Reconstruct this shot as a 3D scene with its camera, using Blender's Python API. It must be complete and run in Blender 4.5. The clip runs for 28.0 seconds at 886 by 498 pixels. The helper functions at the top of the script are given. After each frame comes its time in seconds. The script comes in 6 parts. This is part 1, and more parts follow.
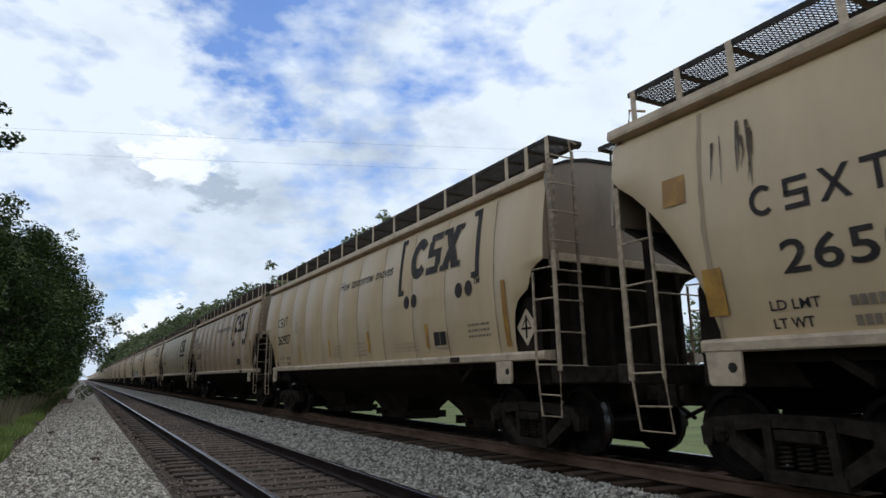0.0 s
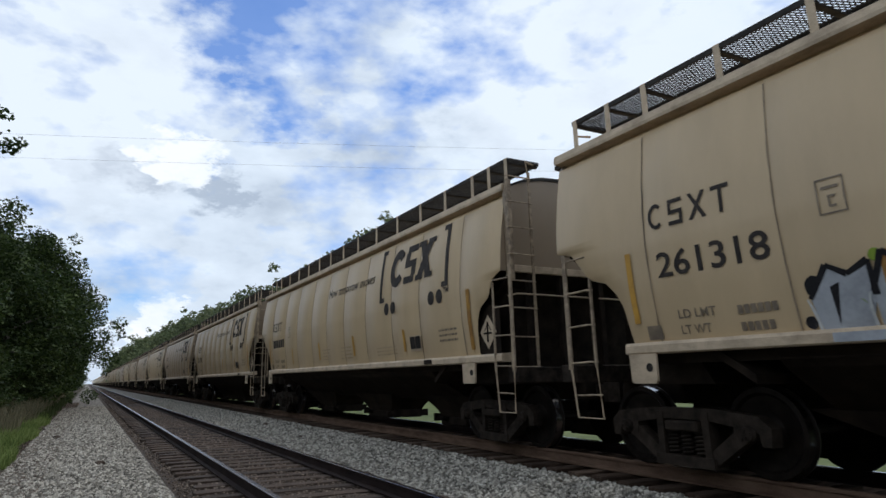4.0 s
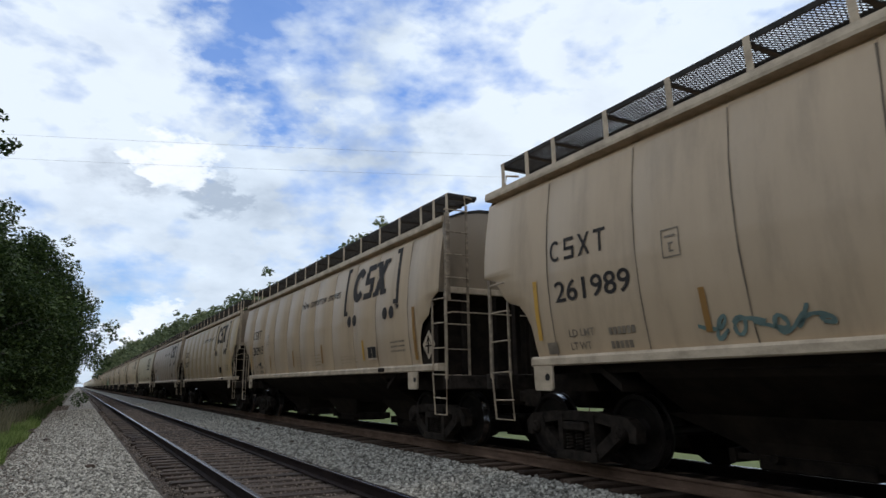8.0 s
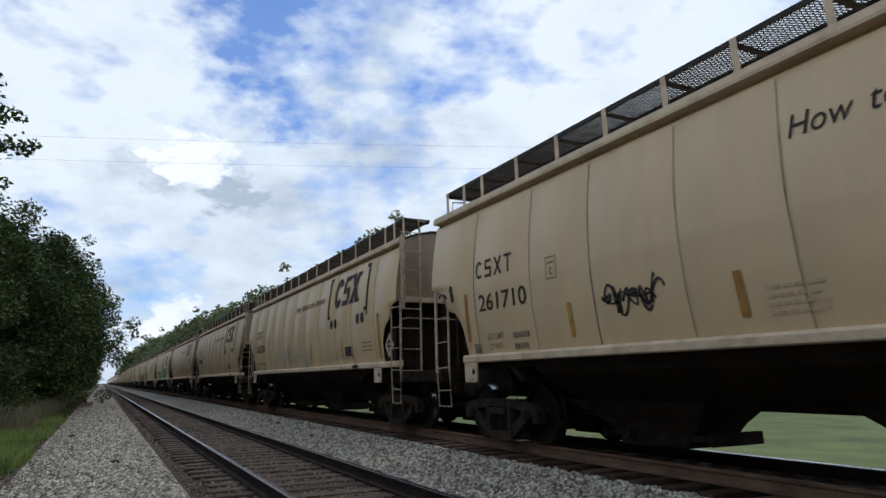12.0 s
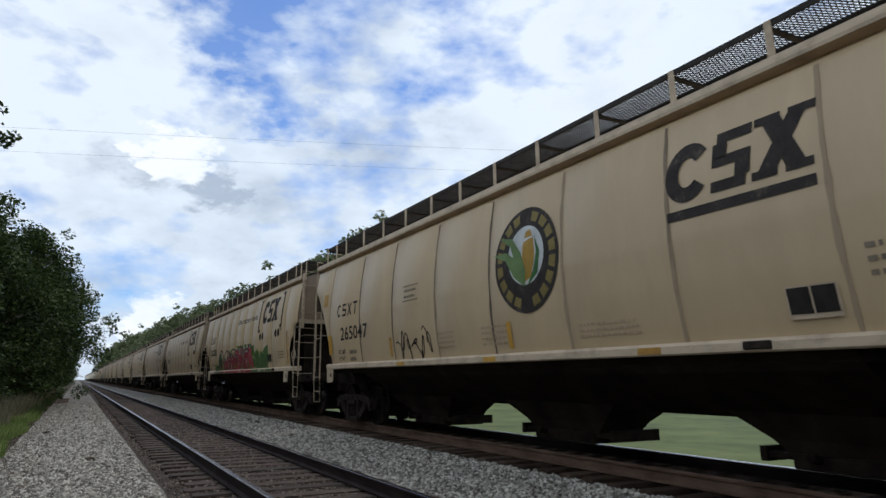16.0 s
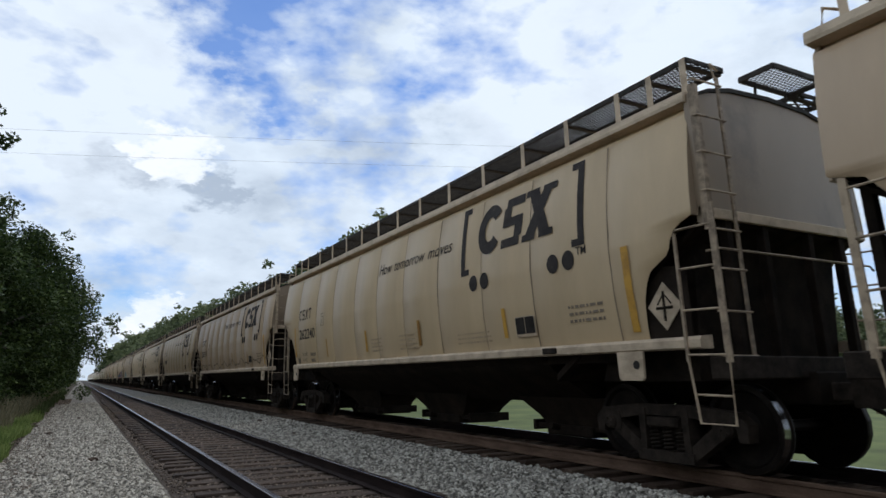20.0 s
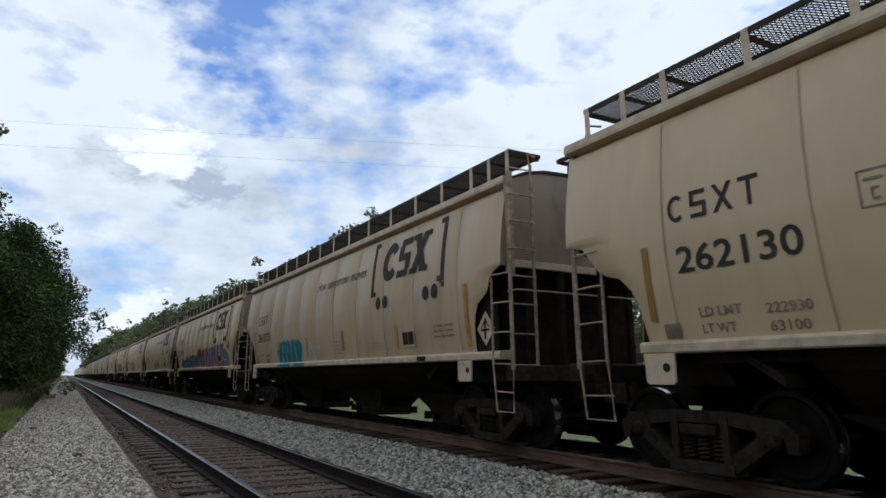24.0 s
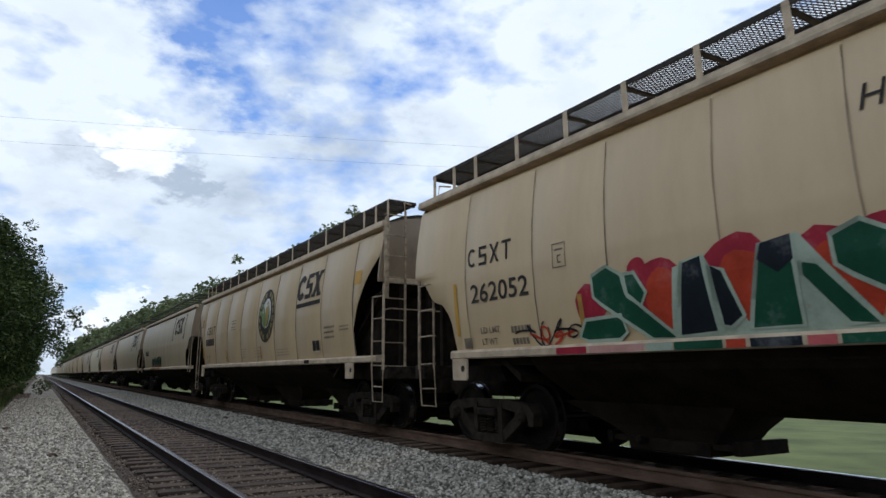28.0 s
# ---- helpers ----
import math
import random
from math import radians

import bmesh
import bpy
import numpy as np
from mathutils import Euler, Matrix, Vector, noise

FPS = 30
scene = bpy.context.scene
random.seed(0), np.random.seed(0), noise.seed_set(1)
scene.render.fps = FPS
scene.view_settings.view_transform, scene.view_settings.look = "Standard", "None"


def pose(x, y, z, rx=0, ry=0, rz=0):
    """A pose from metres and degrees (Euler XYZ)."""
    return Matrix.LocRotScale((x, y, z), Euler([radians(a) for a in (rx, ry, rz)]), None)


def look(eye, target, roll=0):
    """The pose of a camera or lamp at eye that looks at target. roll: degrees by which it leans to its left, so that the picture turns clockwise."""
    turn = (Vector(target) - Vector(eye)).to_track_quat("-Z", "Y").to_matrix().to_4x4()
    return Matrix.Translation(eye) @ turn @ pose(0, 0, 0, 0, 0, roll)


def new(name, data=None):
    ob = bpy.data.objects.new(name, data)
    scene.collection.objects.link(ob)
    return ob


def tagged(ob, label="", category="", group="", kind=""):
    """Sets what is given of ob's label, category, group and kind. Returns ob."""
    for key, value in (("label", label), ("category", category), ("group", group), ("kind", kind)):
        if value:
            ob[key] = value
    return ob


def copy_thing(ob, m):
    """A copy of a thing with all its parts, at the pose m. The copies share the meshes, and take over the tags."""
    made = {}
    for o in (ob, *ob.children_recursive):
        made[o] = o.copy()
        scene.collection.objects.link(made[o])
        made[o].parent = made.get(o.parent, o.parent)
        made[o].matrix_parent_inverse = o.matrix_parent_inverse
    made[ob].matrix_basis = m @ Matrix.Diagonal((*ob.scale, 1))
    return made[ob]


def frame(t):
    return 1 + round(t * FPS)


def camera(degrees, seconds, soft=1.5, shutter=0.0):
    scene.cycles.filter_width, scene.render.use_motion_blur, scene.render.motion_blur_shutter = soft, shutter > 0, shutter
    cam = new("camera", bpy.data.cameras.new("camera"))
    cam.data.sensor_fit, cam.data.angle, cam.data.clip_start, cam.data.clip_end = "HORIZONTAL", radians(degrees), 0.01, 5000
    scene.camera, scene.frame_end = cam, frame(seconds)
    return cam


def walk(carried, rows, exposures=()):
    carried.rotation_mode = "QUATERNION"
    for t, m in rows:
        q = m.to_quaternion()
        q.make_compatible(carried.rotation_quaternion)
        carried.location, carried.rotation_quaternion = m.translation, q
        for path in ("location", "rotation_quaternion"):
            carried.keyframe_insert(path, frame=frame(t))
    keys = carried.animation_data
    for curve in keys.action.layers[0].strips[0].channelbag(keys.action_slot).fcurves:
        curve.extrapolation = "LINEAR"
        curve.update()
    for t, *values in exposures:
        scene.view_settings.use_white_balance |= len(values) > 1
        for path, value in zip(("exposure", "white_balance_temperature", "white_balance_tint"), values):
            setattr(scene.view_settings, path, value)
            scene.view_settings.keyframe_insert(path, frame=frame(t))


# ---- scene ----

# ---- camera: stands beside the line, hand held, only turning ----
cam = camera(68.06, 28.0, soft=1.5, shutter=0.4)
# the sensor reads its rows from top to bottom while the train passes
scene.cycles.rolling_shutter_type, scene.cycles.rolling_shutter_duration = "TOP", 0.06
EYE = (0.0, 0.0, 1.072)
# seconds, heading right of the line, tilt up, roll (degrees)
TURNS = [
    (0, 28.328, 11.252, 0.001),
    (0.5, 28.456, 11.193, -0.212),
    (1, 28.380, 11.070, -0.443),
    (1.5, 28.213, 11.003, -0.464),
    (2, 28.066, 11.052, -0.484),
    (2.5, 28.062, 11.130, -0.617),
    (3, 28.127, 11.237, -0.543),
    (3.5, 28.064, 11.292, -0.542),
    (5.5, 28.351, 11.352, -0.794),
    (6, 28.336, 11.672, -0.641),
    (6.5, 28.496, 11.744, -0.696),
    (7, 28.735, 11.846, -0.742),
    (7.5, 28.671, 11.888, -0.479),
    (8, 28.591, 11.801, -0.060),
    (8.5, 28.456, 11.648, 0.002),
    (9, 28.262, 11.532, -0.168),
    (9.5, 28.133, 11.627, -0.087),
    (10, 28.081, 11.587, -0.132),
    (10.5, 27.906, 11.385, -0.547),
    (11, 27.551, 11.260, -0.844),
    (11.5, 27.233, 11.285, -0.540),
    (12, 27.172, 11.212, -0.678),
    (12.5, 27.529, 11.243, -0.495),
    (14.5, 28.568, 11.241, 0.084),
    (15, 28.770, 11.191, 0.047),
    (15.5, 28.853, 11.216, 0.010),
    (16, 28.598, 11.312, 0.135),
    (16.5, 28.438, 11.316, -0.132),
    (17, 28.128, 11.320, -0.041),
    (17.5, 28.046, 11.232, -0.085),
    (18, 27.981, 11.213, -0.230),
    (18.5, 28.062, 11.086, -0.339),
    (19, 28.350, 11.017, -0.516),
    (19.5, 28.527, 11.025, -0.485),
    (20, 28.577, 11.035, -0.481),
    (20.5, 28.564, 11.074, -0.194),
    (21, 28.456, 10.998, -0.184),
    (21.5, 28.346, 10.832, 0.103),
    (23.5, 29.081, 10.999, 0.543),
    (24, 29.429, 11.070, 0.365),
    (24.5, 29.681, 11.214, 0.333),
    (25, 29.837, 11.213, 0.392),
    (25.5, 29.987, 11.099, 0.409),
    (26, 30.024, 10.970, 0.300),
    (26.5, 30.284, 10.871, 0.099),
    (27, 30.561, 10.823, 0.042),
    (27.5, 30.799, 10.866, 0.209),
    (28, 31.047, 10.976, 0.324)]


def aim(heading, tilt, roll):
    h, p = radians(heading), radians(tilt)
    way = Vector((math.sin(h) * math.cos(p), math.cos(h) * math.cos(p), math.sin(p)))
    return look(EYE, Vector(EYE) + way, roll)


walk(cam, [(t, aim(h, p, r)) for t, h, p, r in TURNS], exposures=[(0, 0.02, 6400, 10), (14, 0.02, 6400, 10), (23, 0.0, 6380, 10), (28, 0.08, 6380, 10)])

# ---- world and sun ----
SUN_ELEV, SUN_AZ = 62.0, 60.0      # degrees; azimuth to the right of the line's direction
world = bpy.data.worlds.new("sky")
scene.world = world
world.use_nodes = True
wn, wl = world.node_tree.nodes, world.node_tree.links
wn.clear()


def wnode(kind, **kw):
    n = wn.new(kind)
    for key, v in kw.items():
        n.inputs[key].default_value = v
    return n


def wmath(op, a, b=None, c=None):
    n = wn.new("ShaderNodeMath")
    n.operation = op
    for i, v in enumerate((a, b, c)):
        if v is None:
            continue
        if isinstance(v, (int, float)):
            n.inputs[i].default_value = v
        else:
            wl.new(v, n.inputs[i])
    return n.outputs[0]


sky = wn.new("ShaderNodeTexSky")
sky.sky_type = "NISHITA"
sky.sun_disc = False
sky.sun_elevation, sky.sun_rotation = radians(SUN_ELEV), radians(SUN_AZ)
sky.air_density, sky.dust_density = 1.0, 0.4
co = wn.new("ShaderNodeTexCoord")


def wramp(fac, stops):
    r = wn.new("ShaderNodeValToRGB")
    e = r.color_ramp.elements
    while len(e) < len(stops):
        e.new(0.5)
    for el, (p, c) in zip(e, stops):
        el.position, el.color = p, (c, c, c, 1)
    wl.new(fac, r.inputs[0])
    return r.outputs[0]


# puffy cloud cover; the open blue and the grey undersides lie where the day had them
stretch = wn.new("ShaderNodeMapping")
stretch.inputs["Scale"].default_value = (1, 1, 1.9)
wl.new(co.outputs["Generated"], stretch.inputs[0])


def puff(scale, detail, rough, distort, off):
    m = wn.new("ShaderNodeMapping")
    m.inputs["Location"].default_value = off
    wl.new(stretch.outputs[0], m.inputs[0])
    n = wnode("ShaderNodeTexNoise", Scale=scale, Detail=detail, Roughness=rough, Distortion=distort)
    wl.new(m.outputs[0], n.inputs["Vector"])
    return n.outputs["Fac"]


wob = wnode("ShaderNodeTexNoise", Scale=20.0, Detail=5, Roughness=0.6)
wl.new(stretch.outputs[0], wob.inputs["Vector"])
wsub = wn.new("ShaderNodeVectorMath")
wsub.operation = "SUBTRACT"
wl.new(wob.outputs["Color"], wsub.inputs[0])
wsub.inputs[1].default_value = (0.5, 0.5, 0.5)
wadd = wn.new("ShaderNodeVectorMath")
wadd.operation = "MULTIPLY_ADD"
wl.new(wsub.outputs[0], wadd.inputs[0])
wadd.inputs[1].default_value = (0.20, 0.20, 0.10)
wl.new(co.outputs["Generated"], wadd.inputs[2])


def towards(way, inner, outer):
    """1 near a direction of the sky, 0 past the outer angle (degrees)."""
    v = wn.new("ShaderNodeVectorMath")
    v.operation = "DOT_PRODUCT"
    nv = wn.new("ShaderNodeVectorMath")
    nv.operation = "NORMALIZE"
    wl.new(wadd.outputs[0], nv.inputs[0])
    wl.new(nv.outputs[0], v.inputs[0])
    v.inputs[1].default_value = Vector(way).normalized()
    r = wn.new("ShaderNodeMapRange")
    r.interpolation_type = "SMOOTHSTEP"
    r.inputs["From Min"].default_value, r.inputs["From Max"].default_value = math.cos(radians(outer)), math.cos(radians(inner))
    wl.new(v.outputs["Value"], r.inputs["Value"])
    return r.outputs["Result"]


def total(terms):
    acc = terms[0]
    for t in terms[1:]:
        acc = wmath("ADD", acc, t)
    return acc


fluff = wmath("ADD", wmath("MULTIPLY", puff(7.0, 4, 0.5, 0.0, (3.6, 0.2, 1)), 0.6), wmath("MULTIPLY", puff(17.0, 5, 0.5, 0.1, (2.3, 5, 0)), 0.45))
blue = total([wmath("MULTIPLY", towards(w, i, o), k) for w, i, o, k in (
    ((0.20, 0.86, 0.47), 2, 9, 0.085), ((0.155, 0.868, 0.465), 0.5, 5, 0.06), ((0.30, 0.81, 0.50), 2, 9, 0.07), ((0.10, 0.84, 0.54), 2, 9, 0.08), ((0.42, 0.75, 0.51), 2, 9, 0.05), ((0.185, 0.885, 0.43), 0, 3.5, 0.06),
    ((0.228, 0.895, 0.386), 0, 3.2, 0.10), ((0.33, 0.85, 0.40), 1, 6, 0.035), ((0.097, 0.987, 0.13), 0, 4.5, 0.09), ((0.05, 0.99, 0.10), 0, 3.5, 0.06), ((0.43, 0.79, 0.44), 0, 5, 0.04), ((0.35, 0.60, 0.72), 6, 26, 0.10))])
white = total([wmath("MULTIPLY", towards(w, i, o), k) for w, i, o, k in (
    ((0.095, 0.946, 0.309), 1.0, 2.9, 0.45), ((0.07, 0.948, 0.312), 0.5, 2.2, 0.4), ((-0.05, 0.92, 0.39), 4, 14, 0.14), ((0.08, 0.994, 0.079), 0.5, 2.4, 0.4), ((0.055, 0.996, 0.058), 0.5, 2.2, 0.3), ((0.58, 0.66, 0.47), 4, 16, 0.16))])
cover = wramp(wmath("SUBTRACT", wmath("ADD", fluff, 0.062), wmath("SUBTRACT", wmath("MULTIPLY", blue, 0.80), wmath("MULTIPLY", white, 0.3))), [(0.355, 0.12), (0.465, 0.56), (0.58, 1.0)])
grey = total([wmath("MULTIPLY", towards(w, i, o), k) for w, i, o, k in (
    ((-0.02, 0.955, 0.301), 0.3, 3.0, 0.20), ((0.02, 0.953, 0.292), 0.3, 2.6, 0.20), ((0.05, 0.952, 0.285), 0.3, 2.0, 0.16), ((0.115, 0.952, 0.282), 0.3, 2.2, 0.14), ((0.145, 0.952, 0.270), 0.3, 2.4, 0.2), ((0.17, 0.95, 0.258), 0.3, 2.0, 0.16),
    ((-0.037, 0.971, 0.232), 0.5, 4.0, 0.14), ((0.378, 0.863, 0.325), 1, 6, 0.10), ((0.22, 0.955, 0.22), 1, 7, 0.06))])
body = wramp(wmath("SUBTRACT", wmath("ADD", puff(9.0, 5, 0.55, 0.0, (7.1, 3.3, 2)), white), wmath("MULTIPLY", grey, 1.25)), [(0.14, 0.0), (0.42, 0.66), (0.64, 1.0)])
skymul = wn.new("ShaderNodeMix")
skymul.data_type, skymul.blend_type = "RGBA", "MULTIPLY"
skymul.inputs["Factor"].default_value = 1.0
wl.new(sky.outputs[0], skymul.inputs["A"])
skymul.inputs["B"].default_value = (0.056, 0.090, 0.140, 1)
cloudcol = wn.new("ShaderNodeMix")
cloudcol.data_type = "RGBA"
wl.new(body, cloudcol.inputs["Factor"])
cloudcol.inputs["A"].default_value = (0.45, 0.535, 0.655, 1)
cloudcol.inputs["B"].default_value = (0.785, 0.888, 1.005, 1)
shine = wn.new("ShaderNodeMix")
shine.data_type = "RGBA"
wl.new(wmath("MINIMUM", wmath("MULTIPLY", white, 1.7), 1.0), shine.inputs["Factor"])
wl.new(cloudcol.outputs["Result"], shine.inputs["A"])
shine.inputs["B"].default_value = (0.97, 1.01, 1.06, 1)
both = wn.new("ShaderNodeMix")
both.data_type = "RGBA"
wl.new(cover, both.inputs["Factor"])
wl.new(skymul.outputs["Result"], both.inputs["A"])
wl.new(shine.outputs["Result"], both.inputs["B"])
bg = wnode("ShaderNodeBackground", Strength=1.0)
wl.new(both.outputs["Result"], bg.inputs["Color"])
wout = wn.new("ShaderNodeOutputWorld")
wl.new(bg.outputs[0], wout.inputs[0])

sun = new("sun", bpy.data.lights.new("sun", "SUN"))
sun.data.energy, sun.data.angle, sun.data.color = 1.1, radians(14), (1.0, 0.96, 0.9)
_e, _a = radians(SUN_ELEV), radians(SUN_AZ)
sun.matrix_world = look(Vector((math.sin(_a) * math.cos(_e), math.cos(_a) * math.cos(_e), math.sin(_e))) * 60, (0, 0, 0))


# ---- materials ----
def material(name, stops, rough=0.7, metal=0.0, scale=(1, 1, 1), noise_scale=4.0, detail=6, spread=0.5, fine=60.0, fine_amount=0.25,
             bump=0.1, random_shade=0.0, spec=0.4, coords="Object", alpha_leaf=0.0, island=False):
    """A noise-driven surface: large stains through a colour ramp, fine grain, bump; random_shade varies it from piece to piece."""
    m = bpy.data.materials.new(name)
    m.use_nodes = True
    nt = m.node_tree
    n, l = nt.nodes, nt.links
    b = n["Principled BSDF"]
    tc = n.new("ShaderNodeTexCoord")
    oi = n.new("ShaderNodeObjectInfo")
    mp = n.new("ShaderNodeMapping")
    mp.inputs["Scale"].default_value = scale
    l.new(tc.outputs[coords], mp.inputs[0])
    off = n.new("ShaderNodeVectorMath")
    off.operation = "ADD"
    l.new(mp.outputs[0], off.inputs[0])
    if random_shade:
        sc = n.new("ShaderNodeMath")
        sc.operation = "MULTIPLY"
        sc.inputs[1].default_value = 37.0
        l.new(oi.outputs["Random"], sc.inputs[0])
        l.new(sc.outputs[0], off.inputs[1])
    big = n.new("ShaderNodeTexNoise")
    big.inputs["Scale"].default_value, big.inputs["Detail"].default_value = noise_scale, detail
    big.inputs["Roughness"].default_value = 0.6
    l.new(off.outputs[0], big.inputs["Vector"])
    small = n.new("ShaderNodeTexNoise")
    small.inputs["Scale"].default_value, small.inputs["Detail"].default_value = fine, 3
    l.new(tc.outputs[coords], small.inputs["Vector"])
    mixf = n.new("ShaderNodeMath")
    mixf.operation = "MULTIPLY_ADD"
    sub = n.new("ShaderNodeMath")
    sub.operation = "SUBTRACT"
    sub.inputs[1].default_value = 0.5
    l.new(small.outputs["Fac"], sub.inputs[0])
    l.new(sub.outputs[0], mixf.inputs[0])
    mixf.inputs[1].default_value = fine_amount
    l.new(big.outputs["Fac"], mixf.inputs[2])
    fac = mixf.outputs[0]
    if random_shade:
        geo = n.new("ShaderNodeNewGeometry")
        r2 = n.new("ShaderNodeMath")
        r2.operation = "MULTIPLY_ADD"
        rs = n.new("ShaderNodeMath")
        rs.operation = "SUBTRACT"
        rs.inputs[1].default_value = 0.5
        l.new(geo.outputs["Random Per Island"] if island else oi.outputs["Random"], rs.inputs[0])
        l.new(rs.outputs[0], r2.inputs[0])
        r2.inputs[1].default_value = random_shade
        l.new(fac, r2.inputs[2])
        fac = r2.outputs[0]
    ramp = n.new("ShaderNodeValToRGB")
    e = ramp.color_ramp.elements
    while len(e) < len(stops):
        e.new(0.5)
    for el, (p, c) in zip(e, stops):
        el.position, el.color = p, (*c, 1)
    l.new(fac, ramp.inputs[0])
    l.new(ramp.outputs[0], b.inputs["Base Color"])
    b.inputs["Roughness"].default_value, b.inputs["Metallic"].default_value = rough, metal
    b.inputs["Specular IOR Level"].default_value = spec
    if bump:
        bp = n.new("ShaderNodeBump")
        bp.inputs["Strength"].default_value, bp.inputs["Distance"].default_value = bump, 0.02
        l.new(fac, bp.inputs["Height"])
        l.new(bp.outputs[0], b.inputs["Normal"])
    if alpha_leaf:
        b.inputs["Transmission Weight"].default_value = 0.0
        tr = n.new("ShaderNodeBsdfTranslucent")
        l.new(ramp.outputs[0], tr.inputs["Color"])
        mx = n.new("ShaderNodeMixShader")
        mx.inputs[0].default_value = alpha_leaf
        l.new(b.outputs[0], mx.inputs[1])
        l.new(tr.outputs[0], mx.inputs[2])
        l.new(mx.outputs[0], n["Material Output"].inputs["Surface"])
    return m


def scaled(c, k):
    return tuple(min(1.0, v * k) for v in c)


def paint(name, c, dirt=0.88, streak=0.5):
    return material(name, [(0.3, scaled(c, dirt)), (0.47, scaled(c, 0.95)), (0.62, c), (0.8, scaled(c, 1.1))], rough=0.42, scale=(1, 1 + 2.4 * streak, 1 - 0.7 * streak),
                    noise_scale=0.9, detail=8, fine=18, fine_amount=0.07, bump=0.02, random_shade=0.06, spec=0.55)


TAN = (0.545, 0.392, 0.226)
M = {}
M["tan"] = paint("tan_paint", TAN)
M["tan_dark"] = paint("tan_paint_grimy", (0.49, 0.346, 0.213), 0.78, 0.7)
M["cream"] = paint("cream_paint", (0.68, 0.575, 0.39), 0.88)
M["mauve"] = paint("mauve_paint", (0.50, 0.378, 0.27), 0.8)
M["olive"] = paint("olive_tan_paint", (0.53, 0.42, 0.258), 0.68, 1.0)
M["lip"] = material("weathered_sill_paint", [(0.3, (0.34, 0.255, 0.170)), (0.6, (0.56, 0.43, 0.295))], rough=0.6, scale=(1, 0.6, 1), noise_scale=5, random_shade=0.1)
M["seam"] = material("rusty_weld", [(0.35, (0.13, 0.094, 0.062)), (0.65, (0.36, 0.26, 0.165))], rough=0.75, scale=(1, 1, 0.5), noise_scale=2.5, random_shade=0.45)
M["black"] = material("black_paint", [(0.3, (0.020, 0.017, 0.015)), (0.7, (0.042, 0.035, 0.030))], rough=0.6, noise_scale=6, spec=0.08)
# nearly black: the shade under and behind the body is put into this colour
M["under"] = material("grimy_shaded_underframe", [(0.3, (0.0078, 0.0056, 0.0042)), (0.7, (0.030, 0.0215, 0.0155))], rough=0.85, noise_scale=3, random_shade=0.1, spec=0.08)
M["truck"] = material("dusty_cast_steel", [(0.3, (0.011, 0.0082, 0.0064)), (0.7, (0.044, 0.033, 0.0250))], rough=0.75, noise_scale=7, random_shade=0.1, spec=0.08)
M["ladder"] = material("rusted_pale_bar", [(0.3, (0.17, 0.122, 0.080)), (0.65, (0.44, 0.328, 0.215))], rough=0.6, noise_scale=9, random_shade=0.25)
M["grate"] = material("dark_galvanised_grating", [(0.3, (0.016, 0.014, 0.012)), (0.7, (0.048, 0.042, 0.036))], rough=0.75, metal=0.0, noise_scale=8, spec=0.2)
M["wheel"] = material("worn_wheel_steel", [(0.3, (0.0085, 0.0066, 0.0056)), (0.7, (0.026, 0.020, 0.0162))], rough=0.5, metal=0.5, noise_scale=5, spec=0.08)
M["tread"] = material("polished_tread", [(0.3, (0.35, 0.35, 0.36)), (0.7, (0.55, 0.55, 0.56))], rough=0.22, metal=1.0, noise_scale=5)
M["yellow"] = material("yellow_reflector", [(0.3, (0.28, 0.135, 0.030)), (0.65, (0.56, 0.30, 0.045))], rough=0.5, noise_scale=4, random_shade=0.6)
M["ink"] = material("faded_black_lettering", [(0.3, (0.030, 0.025, 0.023)), (0.62, (0.052, 0.043, 0.038)), (0.8, (0.14, 0.11, 0.085))], rough=0.6, noise_scale=5, fine=30, fine_amount=0.4, random_shade=0.08, spec=0.08)
M["faint"] = material("small_faded_lettering", [(0.35, (0.36, 0.262, 0.165)), (0.65, (0.47, 0.345, 0.218))], rough=0.6, noise_scale=6)
M["print"] = material("faded_print", [(0.35, (0.14, 0.106, 0.074)), (0.65, (0.25, 0.19, 0.13))], rough=0.6, noise_scale=6)
M["rail_top"] = material("polished_rail_head", [(0.3, (0.09, 0.082, 0.095)), (0.7, (0.20, 0.185, 0.205))], rough=0.25, metal=1.0, scale=(1, 0.1, 1), noise_scale=4)
M["rail"] = material("rusty_rail", [(0.3, (0.012, 0.008, 0.008)), (0.7, (0.036, 0.024, 0.021))], rough=0.75, scale=(1, 0.3, 1), noise_scale=6, random_shade=0.1, spec=0.08)
M["tie"] = material("weathered_timber", [(0.25, (0.018, 0.0105, 0.0068)), (0.5, (0.042, 0.026, 0.0172)), (0.75, (0.080, 0.053, 0.037))], rough=0.9, scale=(0.6, 5, 5), noise_scale=4, bump=0.5, random_shade=0.35)
M["stone"] = material("grey_ballast_stone", [(0.15, (0.085, 0.075, 0.061)), (0.45, (0.230, 0.206, 0.170)), (0.85, (0.51, 0.465, 0.39))], rough=0.9, noise_scale=9, fine=80, fine_amount=0.3, random_shade=0.72, island=True)
M["crib"] = material("dusty_brown_stone", [(0.2, (0.034, 0.0225, 0.0155)), (0.5, (0.088, 0.063, 0.046)), (0.8, (0.23, 0.18, 0.14))], rough=0.9, noise_scale=9, fine=80, fine_amount=0.3, random_shade=0.5, island=True)
M["bed"] = material("ballast_bed", [(0.25, (0.055, 0.048, 0.040)), (0.5, (0.165, 0.150, 0.126)), (0.75, (0.31, 0.285, 0.245))], rough=0.95, noise_scale=22, detail=8, fine=70, fine_amount=0.9, bump=0.9)
